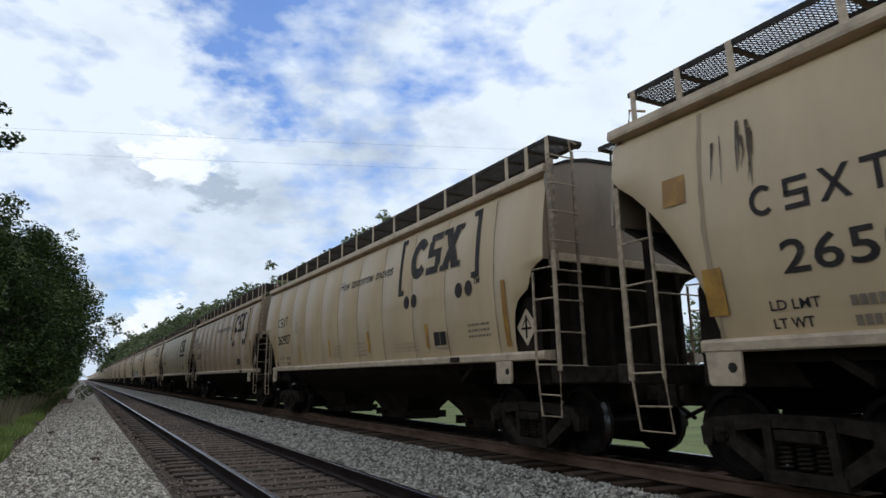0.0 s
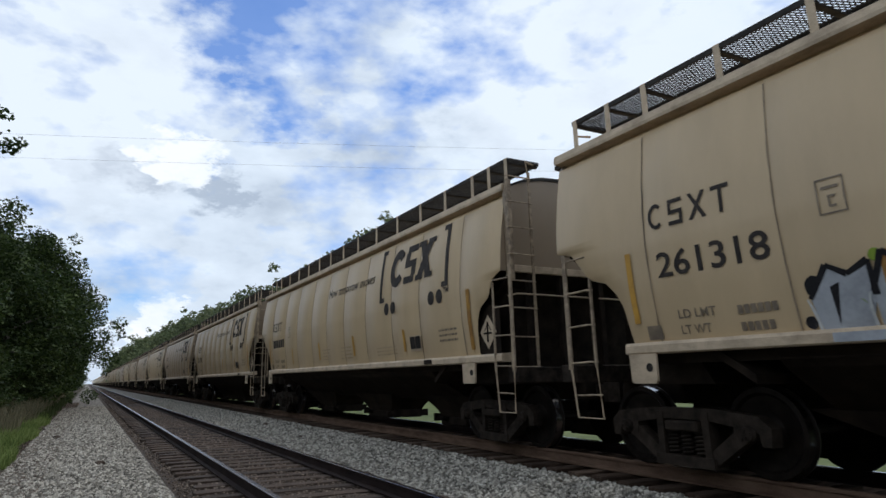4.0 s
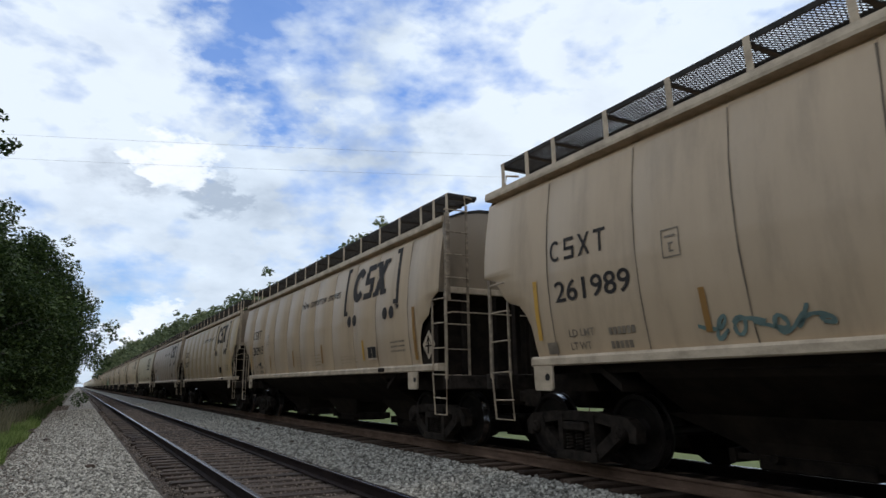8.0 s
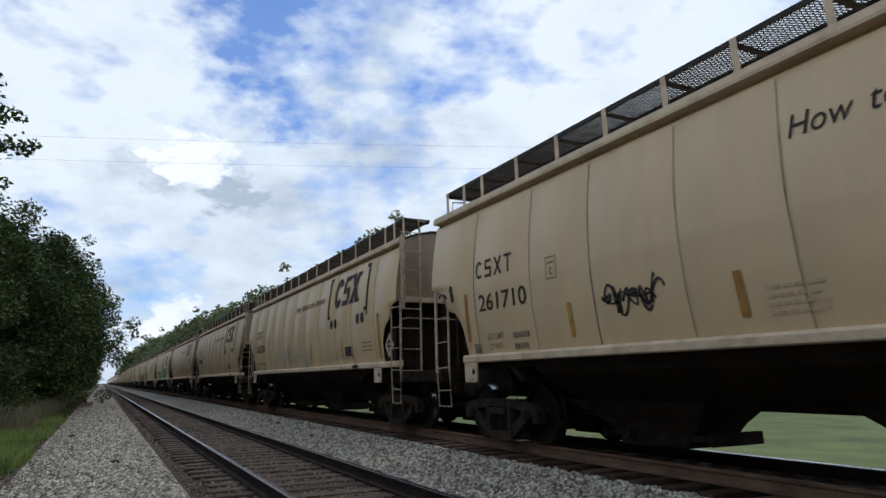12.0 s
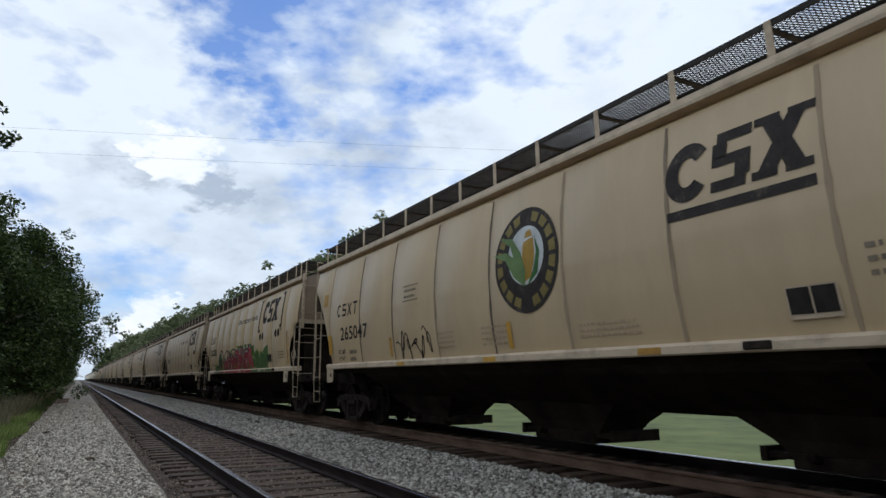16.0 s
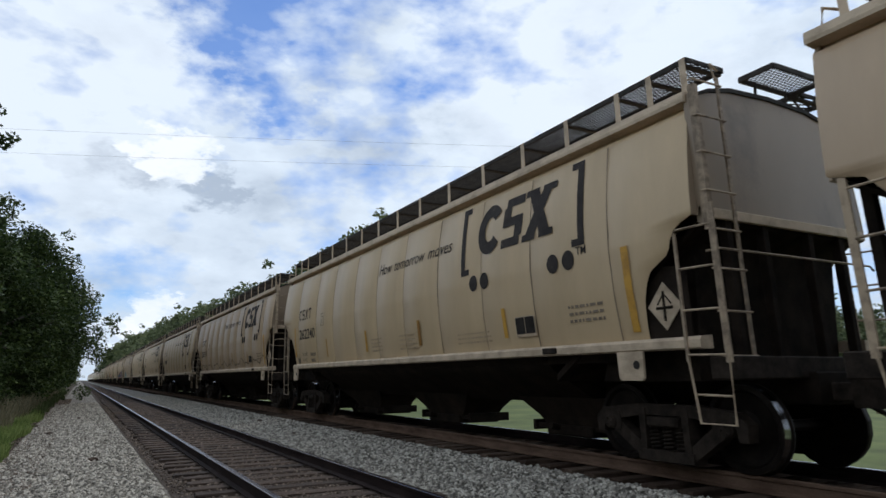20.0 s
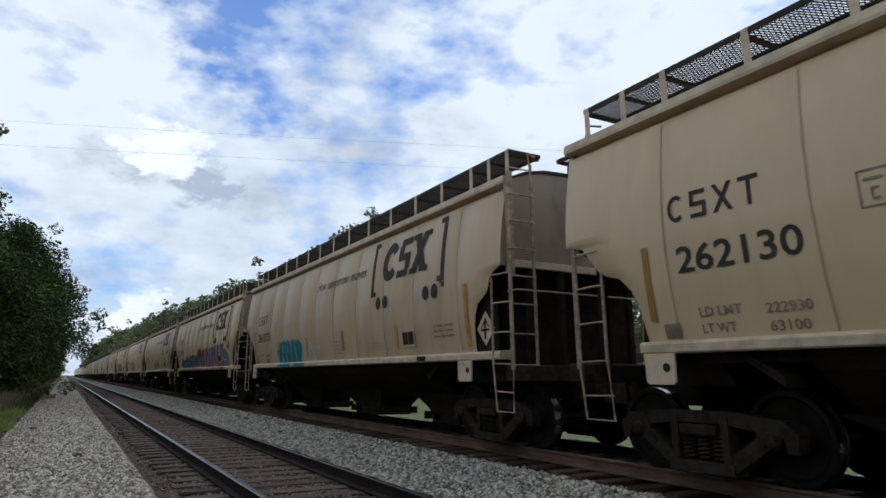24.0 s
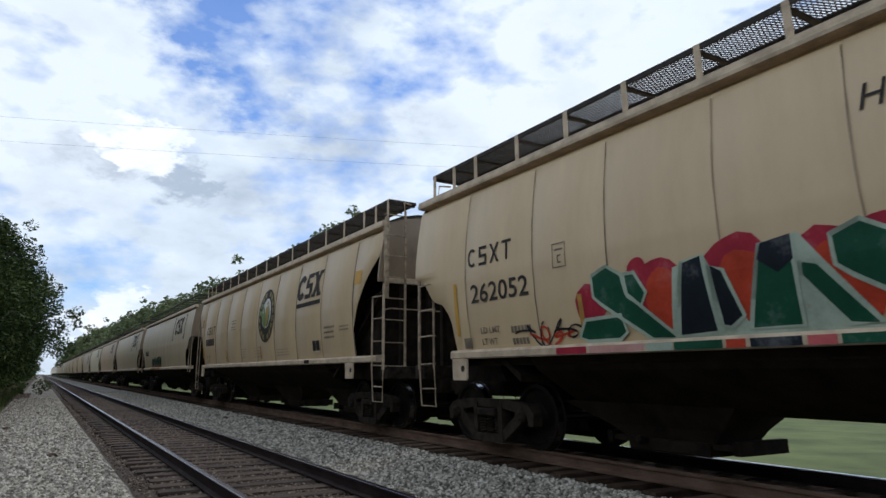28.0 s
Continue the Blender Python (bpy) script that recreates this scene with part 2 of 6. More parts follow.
M["fouled"] = material("fouled_ballast", [(0.25, (0.016, 0.0105, 0.0072)), (0.5, (0.044, 0.030, 0.0215)), (0.75, (0.098, 0.072, 0.054))], rough=0.95, noise_scale=20, detail=8, fine=70, fine_amount=0.9, bump=0.9)
# oil stain and the train's shade on the bed, both in one colour
M["oily"] = material("oily_shaded_ballast", [(0.25, (0.022, 0.0145, 0.0105)), (0.5, (0.056, 0.038, 0.028)), (0.75, (0.105, 0.077, 0.060))], rough=0.9, noise_scale=20, detail=8, fine=70, fine_amount=0.9, bump=0.9, spec=0.08)
M["meadow"] = material("meadow", [(0.3, (0.0491, 0.0642, 0.017)), (0.5, (0.0866, 0.1092, 0.0288)), (0.72, (0.1328, 0.1541, 0.0441))], rough=0.95, noise_scale=0.5, detail=7, fine=30, fine_amount=0.25, bump=0.3)
M["blade"] = material("grass_blade", [(0.25, (0.0363, 0.049, 0.0174)), (0.55, (0.0792, 0.1015, 0.0384)), (0.8, (0.132, 0.1505, 0.0713))], rough=0.7, noise_scale=0.5, random_shade=0.2, bump=0, alpha_leaf=0.4, island=True, spec=0.05)
M["straw"] = material("dry_grass_blade", [(0.25, (0.10, 0.09, 0.05)), (0.55, (0.19, 0.165, 0.095)), (0.8, (0.28, 0.24, 0.15))], rough=0.8, noise_scale=0.5, random_shade=0.5, bump=0, alpha_leaf=0.3, island=True)
M["leaf"] = material("broad_leaf", [(0.25, (0.0158, 0.0290, 0.0086)), (0.55, (0.0382, 0.0600, 0.0162)), (0.85, (0.0843, 0.1137, 0.0302))], rough=0.55, noise_scale=0.4, random_shade=0.55, bump=0, alpha_leaf=0.18, island=True, spec=0.12)
# paler than the near leaf: distance haze is mixed into the colour
M["hazed_leaf"] = material("hazed_leaf", [(0.25, (0.060, 0.082, 0.036)), (0.55, (0.125, 0.152, 0.068)), (0.85, (0.21, 0.228, 0.105))], rough=0.7, noise_scale=0.2, random_shade=0.5, bump=0, alpha_leaf=0.25, island=True)
M["bark"] = material("grey_bark", [(0.3, (0.04, 0.033, 0.026)), (0.7, (0.12, 0.10, 0.08))], rough=0.9, scale=(3, 3, 0.6), noise_scale=6, bump=0.6)
M["brown_tie"] = material("rust_dusted_timber", [(0.25, (0.026, 0.017, 0.012)), (0.5, (0.062, 0.041, 0.029)), (0.75, (0.12, 0.085, 0.063))], rough=0.9, scale=(0.6, 5, 5), noise_scale=4, bump=0.5, random_shade=0.35, spec=0.1)
M["line_head"] = material("rail_head_in_daily_use", [(0.3, (0.45, 0.44, 0.45)), (0.7, (0.62, 0.61, 0.62))], rough=0.2, metal=1.0, scale=(1, 0.1, 1), noise_scale=4)
# brighter green than the other grass: the verge's sun patch is in the colour
M["verge_blade"] = material("sunlit_verge_blade", [(0.25, (0.085, 0.125, 0.034)), (0.55, (0.19, 0.25, 0.072)), (0.8, (0.30, 0.34, 0.125))], rough=0.7, noise_scale=0.5, random_shade=0.4, bump=0, alpha_leaf=0.4, island=True, spec=0.1)
# end walls: about half the tone of the side paint, more strongly streaked
M["end_dark"] = paint("dark_end_paint", (0.27, 0.197, 0.128), 0.55, 0.6)
# the base tan a little lighter, for some of the wagons
M["tan_light"] = paint("lighter_tan_paint", scaled(TAN, 1.08))
# dark brown with the shade below the sills put into it
M["belly"] = material("dusty_shaded_belly", [(0.3, (0.0095, 0.0066, 0.0048)), (0.7, (0.032, 0.0225, 0.0155))], rough=0.85, noise_scale=2, random_shade=0.1, spec=0.08)
M["rail_brown"] = material("rust_brown_rail", [(0.3, (0.070, 0.041, 0.027)), (0.7, (0.165, 0.105, 0.072))], rough=0.85, scale=(1, 0.3, 1), noise_scale=6, spec=0.08)
M["earth"] = material("dusty_verge_earth", [(0.25, (0.030, 0.026, 0.019)), (0.5, (0.066, 0.058, 0.042)), (0.75, (0.13, 0.115, 0.085))], rough=0.95, noise_scale=7, detail=8, fine=50, fine_amount=0.7, bump=0.8, spec=0.1)
M["wire"] = material("dull_cable", [(0.3, (0.2200, 0.2200, 0.2310)), (0.7, (0.3520, 0.3520, 0.3630))], rough=0.6, noise_scale=3)


def spray(name, c):
    if name not in M:
        M[name] = material("spray_" + name, [(0.28, scaled(c, 0.65)), (0.55, c), (0.8, tuple(0.75 * v + 0.12 for v in c))], rough=0.45, noise_scale=2.2, detail=7, fine=25, fine_amount=0.2, bump=0, spec=0.12)
    return M[name]


# ---- mesh helpers ----
def part(name, bm, mat, parent, label="", smooth=False, at=None, kind=""):
    me = bpy.data.meshes.new(name)
    bm.to_mesh(me)
    bm.free()
    me.materials.append(M[mat] if isinstance(mat, str) else mat)
    if smooth:
        me.polygons.foreach_set("use_smooth", [True] * len(me.polygons))
    ob = new(name, me)
    ob.parent = parent
    if at is not None:
        ob.matrix_basis = at
    if label or kind:
        tagged(ob, label, kind=kind)
    return ob


def share(name, mesh, parent, at):
    ob = new(name, mesh)
    ob.parent = parent
    ob.matrix_basis = at
    return ob


def empty(name, label, category, group="", kind=""):
    return tagged(new(name), label, category, group, kind)


def box(bm, x0, x1, y0, y1, z0, z1, bevel=0.0):
    vs = [bm.verts.new((x, y, z)) for x in (x0, x1) for y in (y0, y1) for z in (z0, z1)]
    fs = [bm.faces.new([vs[i] for i in q]) for q in ((0, 1, 3, 2), (4, 6, 7, 5), (0, 4, 5, 1), (2, 3, 7, 6), (0, 2, 6, 4), (1, 5, 7, 3))]
    if bevel:
        edges = {e for f in fs for e in f.edges}
        bmesh.ops.bevel(bm, geom=list(edges), offset=bevel, segments=1, affect="EDGES")
    return bm


def boxed(*a, bevel=0.0):
    return box(bmesh.new(), *a, bevel=bevel)


def prism(bm, pts, axis, a, b):
    """Extrudes the polygon pts along axis ('x' or 'y') from a to b; pts are the two other coordinates."""
    def v(u, w, s):
        return (s, u, w) if axis == "x" else (u, s, w)
    lo = [bm.verts.new(v(u, w, a)) for u, w in pts]
    hi = [bm.verts.new(v(u, w, b)) for u, w in pts]
    n = len(pts)
    for i in range(n):
        bm.faces.new((lo[i], lo[(i + 1) % n], hi[(i + 1) % n], hi[i]))
    bm.faces.new(lo[::-1])
    bm.faces.new(hi)
    bmesh.ops.recalc_face_normals(bm, faces=bm.faces[:])
    return bm


def tube(bm, pts, r, sides=6):
    """A round bar through pts."""
    pts = [Vector(q) for q in pts]
    rings = []
    for i, q in enumerate(pts):
        d = (pts[min(i + 1, len(pts) - 1)] - pts[max(i - 1, 0)]).normalized()
        u = d.orthogonal().normalized() if abs(d.z) > 0.9 else d.cross(Vector((0, 0, 1))).normalized()
        w = d.cross(u)
        rr = r[i] if isinstance(r, (list, tuple)) else r
        rings.append([bm.verts.new(q + rr * (u * math.cos(2 * math.pi * j / sides) + w * math.sin(2 * math.pi * j / sides))) for j in range(sides)])
    for a, b in zip(rings, rings[1:]):
        for j in range(sides):
            bm.faces.new((a[j], a[(j + 1) % sides], b[(j + 1) % sides], b[j]))
    bm.faces.new(rings[0][::-1])
    bm.faces.new(rings[-1])
    return bm


def disc(bm, rings, axis="x", sides=28, caps=True):
    """A turned body about an axis: rings are (position along the axis, radius)."""
    loops = []
    for s, r in rings:
        loops.append([bm.verts.new((s, r * math.cos(2 * math.pi * j / sides), r * math.sin(2 * math.pi * j / sides)) if axis == "x" else
                                   (r * math.cos(2 * math.pi * j / sides), s, r * math.sin(2 * math.pi * j / sides))) for j in range(sides)])
    for a, b in zip(loops, loops[1:]):
        for j in range(sides):
            bm.faces.new((a[j], a[(j + 1) % sides], b[(j + 1) % sides], b[j]))
    if caps:
        bm.faces.new(loops[0][::-1])
        bm.faces.new(loops[-1])
    bmesh.ops.recalc_face_normals(bm, faces=bm.faces[:])
    return bm


def interp(x, pts):
    for (a, fa), (b, fb) in zip(pts, pts[1:]):
        if x <= b:
            return fa + (fb - fa) * max(0.0, (x - a)) / (b - a)
    return pts[-1][1]

# ---- ground, ballast, tracks ----
NEAR_A, NEAR_B, NEAR_Z = 1.93, 3.435, -0.155     # nearer track: rail centres and rail top
LINE_A, LINE_B = 6.516, 8.02                     # the train's track, rail top at 0
LINE = (LINE_A + LINE_B) / 2


def sheet(name, prof, ys, mat, wobble=0.0, seed=1):
    bm = bmesh.new()
    rnd = random.Random(seed)
    rows = []
    for y in ys:
        rows.append([bm.verts.new((x, y, z + (rnd.uniform(-wobble, wobble) if abs(y) < 200 else 0))) for x, z in prof])
    for a, b in zip(rows, rows[1:]):
        for i in range(len(prof) - 1):
            bm.faces.new((a[i], a[i + 1], b[i + 1], b[i]))
    return part(name, bm, mat, None, smooth=True)


YS = [-300, -60, -20, -8, -4] + [-2 + 0.5 * i for i in range(60)] + [29, 33, 38, 45, 55, 70, 90, 120, 160, 220, 300, 450, 700, 1200, 2600]
ground = sheet("ground", [(-2600, -0.6), (-300, -0.6), (-60, -0.55), (-12, -0.5), (-6, -0.48), (-3, -0.46), (-1.6, -0.44), (-0.6, -0.5), (4, -0.6), (10.3, -0.75), (13, -0.8), (20, -0.82), (60, -0.9), (300, -1.0), (2600, -1.2)],
               YS, "meadow", 0.02)
verge_strip = sheet("verge", [(-3.4, -0.5), (-2.8, -0.405), (-2.0, -0.405), (-1.35, -0.415), (-1.05, -0.44), (-0.85, -0.5)], YS, "earth", 0.02, 12)
tagged(verge_strip, "bare dusty earth at the edge of the stones", "verge", kind="structure")
tagged(ground, "flat meadow ground of green and dry grass", "ground", kind="structure")
shoulder = sheet("ballast_shoulder", [(-1.15, -0.52), (-0.95, -0.43), (-0.4, -0.405), (0.2, -0.38), (0.8, -0.365), (1.02, -0.365), (1.16, -0.415)], YS, "bed", 0.012, 2)
tagged(shoulder, "pale grey crushed stone shoulder beside the track", "gravel", kind="structure")
bed = sheet("ballast_bed", [(1.16, -0.415), (1.45, -0.38), (1.75, -0.365), (2.3, -0.358), (3.1, -0.358), (3.6, -0.365), (3.95, -0.38), (4.1, -0.37)], YS, "fouled", 0.010, 3)
tagged(bed, "dark fouled ballast under the nearer track", "gravel", kind="structure")
bank = sheet("ballast_bank", [(4.1, -0.37), (4.5, -0.365), (5.0, -0.33), (5.5, -0.27), (5.78, -0.235), (5.94, -0.24)], YS, "bed", 0.01, 4)
tagged(bank, "pale grey crushed stone bank carrying the train's track", "gravel", kind="structure")

oily = sheet("track_bed", [(5.92, -0.235), (6.1, -0.265), (7.3, -0.27), (8.6, -0.265), (9.3, -0.33), (10.6, -0.78)], YS, "oily", 0.008, 6)
tagged(oily, "oil-stained ballast, coloured dark for the shade under the train", "gravel", kind="structure")


def rail_mesh(y0, y1, web):
    bm = bmesh.new()
    prof = ([(-0.07, -0.17), (0.07, -0.17), (0.07, -0.155), (0.012, -0.135), (0.012, -0.045), (0.034, -0.036), (0.036, -0.012), (-0.036, -0.012), (-0.034, -0.036), (-0.012, -0.045), (-0.012, -0.135), (-0.07, -0.155)]
            if web else [(-0.036, -0.0125), (0.036, -0.0125), (0.035, -0.003), (0.028, 0.0), (-0.028, 0.0), (-0.035, -0.003)])
    return prism(bm, prof, "y", y0, y1)


def tie_mesh(rnd):
    bm = bmesh.new()
    h = rnd.uniform(0.0, 0.02)
    box(bm, -1.3 + rnd.uniform(-.04, .04), 1.3 + rnd.uniform(-.04, .04), -0.112, 0.112, -0.18, 0.0 - h * 0.3, bevel=0.012)
    for v in bm.verts:
        v.co += Vector((rnd.uniform(-.015, .015), rnd.uniform(-.012, .012), rnd.uniform(-.008, .008)))
    return bm


tie_rnd = random.Random(5)
TIES = []
for i in range(6):
    b = tie_mesh(tie_rnd)
    me = bpy.data.meshes.new("sleeper")
    b.to_mesh(me)
    b.free()
    me.materials.append(M["tie"])
    TIES.append(me)


def track(label, xa, xb, ztop, y_far, near_count, tie="tie", head="rail_top", steel="rail"):
    t = empty("railway_track", label, "railway track", kind="structure")
    # the farther rail keeps the dark steel; under the train this carries its shade
    for x, metal in ((xa, steel), (xb, "rail")):
        r = part("rail", rail_mesh(-200, 1500, True), metal, t, "rusty brown steel rail", at=pose(x, 0, ztop))
        part("rail_head", rail_mesh(-200, 1500, False), head if metal == "rail" else metal, r, "rail head worn bright" if metal == "rail" else "dusty brown rail head")
    y, n = -6.0, 0
    rest = bmesh.new()
    while y < y_far:
        jig = (tie_rnd.uniform(-.05, .05), tie_rnd.uniform(-1.2, 1.2))
        if n < near_count:
            sl = share("sleeper", TIES[tie_rnd.randrange(6)], t, pose((xa + xb) / 2 + jig[0], y, ztop - 0.178, 0, 0, jig[1]))
            if tie != "tie":
                sl.material_slots[0].link = "OBJECT"
                sl.material_slots[0].material = M[tie]
        else:
            c = (xa + xb) / 2
            box(rest, c - 1.3, c + 1.3, y - .11, y + .11, ztop - .34, ztop - .18)
        n += 1
        y += 0.52 + tie_rnd.uniform(-.02, .02)
    tagged(part("far_sleeper", rest, tie, t), "weathered timber sleepers in the distance", kind="stuff")
    return t


near_track = track("empty nearer track with rusty rails on weathered timber sleepers", NEAR_A, NEAR_B, NEAR_Z, 160, 110)
line_track = track("track under the train with rusty rails on timber sleepers", LINE_A, LINE_B, 0.0, 160, 70, "brown_tie", "line_head", "rail_brown")


def plates(trk, xa, xb, ztop, count):
    """Steel tie plates with their spikes under the rails."""
    bm = bmesh.new()
    box(bm, -0.17, 0.17, -0.09, 0.09, 0.0, 0.016, bevel=0.004)
    for sx in (-.1, .1):
        for sy in (-.05, .05):
            box(bm, sx - .012, sx + .012, sy - .012, sy + .012, 0.016, 0.04)
    me = bpy.data.meshes.new("tie_plate")
    bm.to_mesh(me)
    bm.free()
    me.materials.append(M["rail"])
    for i, s in enumerate([o for o in trk.children if o.name.startswith("sleeper")][8:8 + count]):
        for x in (xa, xb):
            share("tie_plate", me, trk, pose(x, s.location.y, ztop - 0.178, 0, 0, 0))


plates(near_track, NEAR_A, NEAR_B, NEAR_Z, 16)
plates(line_track, LINE_A, LINE_B, 0.0, 12)

# ---- covered hopper wagons ----
HB = 8.225                 # half the body's length; y runs from the leading end (-) to the numbered end (+)
EAVE, SILL = 4.197, 1.339
PROFILE = [(1.40, 1.50), (1.7, 1.555), (2.1, 1.605), (2.6, 1.63), (3.1, 1.61), (3.5, 1.565), (3.9, 1.50), (4.02, 1.478), (4.035, 1.37), (4.17, 1.37)]   # height, half width of the side


def side_x(z):
    return interp(z, PROFILE)


# height, how far the side is cut back: at the numbered end and at the leading end
ARCH = [(1.40, 1.24), (1.61, 1.21), (1.90, 1.18), (2.08, 1.09), (2.24, 0.93), (2.30, 0.70), (2.38, 0.58), (2.53, 0.46), (2.70, 0.32), (2.76, 0.04), (2.78, 0.0), (4.2, 0.0)]
LEAD = [(1.40, 0.88), (1.60, 0.87), (1.91, 0.83), (2.10, 0.76), (2.25, 0.67), (2.34, 0.48), (2.41, 0.37), (2.55, 0.33), (2.65, 0.26), (2.72, 0.15), (2.75, 0.06), (2.78, 0.0), (4.2, 0.0)]
SWEEP = [(1.40, 1.42), (1.6, 1.36), (1.96, 1.28), (2.3, 1.14), (2.6, 0.97), (2.85, 0.78), (3.05, 0.60), (3.25, 0.38), (3.42, 0.14), (3.5, 0.06), (3.6, 0.0), (4.2, 0.0)]


def on_side(bm, hb, lift=0.008, rows=0.22):
    """Lays a flat drawing (x: distance from the numbered end, y: height) onto the curved side that faces the line's near track."""
    z = 1.5
    while z < 4.2:
        bmesh.ops.bisect_plane(bm, geom=bm.verts[:] + bm.edges[:] + bm.faces[:], plane_co=(0, z, 0), plane_no=(0, 1, 0))
        z += rows
    for v in bm.verts:
        d, h = v.co.x, v.co.y
        v.co = Vector((-side_x(h) - lift - v.co.z, hb - d, h))
    bmesh.ops.recalc_face_normals(bm, faces=bm.faces[:])
    for f in bm.faces:
        if f.normal.x > 0:
            f.normal_flip()
    return bm


def flat(bm, pts, lift=0.0):
    f = bm.faces.new([bm.verts.new((x, y, lift)) for x, y in pts])
    return f


def rect(bm, x0, x1, y0, y1, lift=0.0):
    flat(bm, [(x0, y0), (x1, y0), (x1, y1), (x0, y1)], lift)


def round_spot(bm, x, y, r, n=20, lift=0.0, sx=1.0):
    flat(bm, [(x + sx * r * math.cos(2 * math.pi * i / n), y + r * math.sin(2 * math.pi * i / n)) for i in range(n)], lift)


OUTLINES = {}


def glyphs(text, size, shear=0.0, spacing=1.0, bold=0.012):
    """The outline of a text as a flat mesh: vertices and faces; kept, so that each is made once."""
    key = (text, size, shear, spacing, bold)
    if key in OUTLINES:
        return OUTLINES[key]
    c = bpy.data.curves.new("text", "FONT")
    c.body, c.size, c.shear, c.space_character, c.resolution_u = text, size, shear, spacing, 3
    c.offset = bold
    ob = bpy.data.objects.new("text", c)
    scene.collection.objects.link(ob)
    dg = bpy.context.evaluated_depsgraph_get()
    me = bpy.data.meshes.new_from_object(ob.evaluated_get(dg))
    vs, fs = [v.co.copy() for v in me.vertices], [tuple(p.vertices) for p in me.polygons]
    bpy.data.objects.remove(ob)
    bpy.data.curves.remove(c)
    bpy.data.meshes.remove(me)
    OUTLINES[key] = (vs, fs)
    return vs, fs


def write(bm, text, x, y, width=None, height=0.3, shear=0.0, spacing=1.0, bold=0.012):
    vs, fs = glyphs(text, 1.0, shear, spacing, bold)
    x0, x1 = min(v.x for v in vs), max(v.x for v in vs)
    kz = height / 0.7
    kx = width / (x1 - x0) if width else kz
    made = [bm.verts.new((x + (v.x - x0) * kx, y + v.y * kz, 0)) for v in vs]
    for f in fs:
        try:
            bm.faces.new([made[i] for i in f])
        except ValueError:
            pass


SEAMS = {"slogan": (1.68, 3.38, 4.78, 6.33, 7.70, 9.10, 10.60, 12.12, 13.50, 15.15), "grain": (1.40, 3.50, 5.35, 7.27, 9.15, 11.0, 12.9, 14.75, 16.66)}
SEAMS["plain"] = SEAMS["slogan"]     # distance of each weld from the numbered end


def side_panels(car, hb, cut, kind):
    edges = [0.0, *SEAMS[kind], 2 * hb]
    broad = 2.7 if kind == "grain" else 1.0
    zs = [1.40, 1.6, 1.8, 1.92, 2.0, 2.08, 2.16, 2.24, 2.30, 2.38, 2.46, 2.53, 2.60, 2.65, 2.69, 2.72, 2.75, 2.765, 2.78, 2.85, 3.05, 3.25, 3.42, 3.5, 3.6, 3.8, 3.95, 4.02, 4.035, 4.17]
    for a, b in zip(edges, edges[1:]):
        bm = bmesh.new()
        grid = []
        for z in zs:
            lo, hi = max(a, interp(z, cut)), min(b, 2 * hb - interp(z, LEAD if cut is ARCH else cut))
            row = []
            for k in range(5):
                d = lo + (hi - lo) * (0, 0.012 / max(hi - lo, .1), 0.5, 1 - 0.012 / max(hi - lo, .1), 1)[k]
                inset = 0.008 if k in (0, 4) else 0.0
                row.append(bm.verts.new((-side_x(z) + inset, hb - d, z)))
            grid.append(row)
        for r, s in zip(grid, grid[1:]):
            for k in range(4):
                bm.faces.new((r[k], s[k], s[k + 1], r[k + 1]))
        bmesh.ops.recalc_face_normals(bm, faces=bm.faces[:])
        if sum(f.normal.x for f in bm.faces) > 0:
            bmesh.ops.reverse_faces(bm, faces=bm.faces[:])
        part("panel", bm, "tan", car, smooth=True)
    for d in edges[1:-1]:
        bm = bmesh.new()
        rnd = random.Random(int(d * 100))
        heights = [1.44 + 2.54 * k / 13 for k in range(14)]
        rows = []
        for k, z in enumerate(heights):
            w, off = broad * rnd.uniform(.006, .013), rnd.uniform(-.005, .005)
            rows.append([bm.verts.new((d + off - w, z, 0)), bm.verts.new((d + off + w, z, 0))])
        for a, b in zip(rows, rows[1:]):
            bm.faces.new((a[0], a[1], b[1], b[0]))
        part("seam", on_side(bm, hb, 0.004, 0.3), "seam", car, "dark weld seam streaked with rust")
    # far side as one sheet
    bm = bmesh.new()
    grid = []
    for z in zs:
        c = interp(z, cut)
        grid.append([bm.verts.new((side_x(z), hb - d, z)) for d in (c, 2 * hb - c)])
    for r, s in zip(grid, grid[1:]):
        bm.faces.new((r[0], s[0], s[1], r[1]))
    part("side_sheet", bm, "tan", car, smooth=True)
    return edges


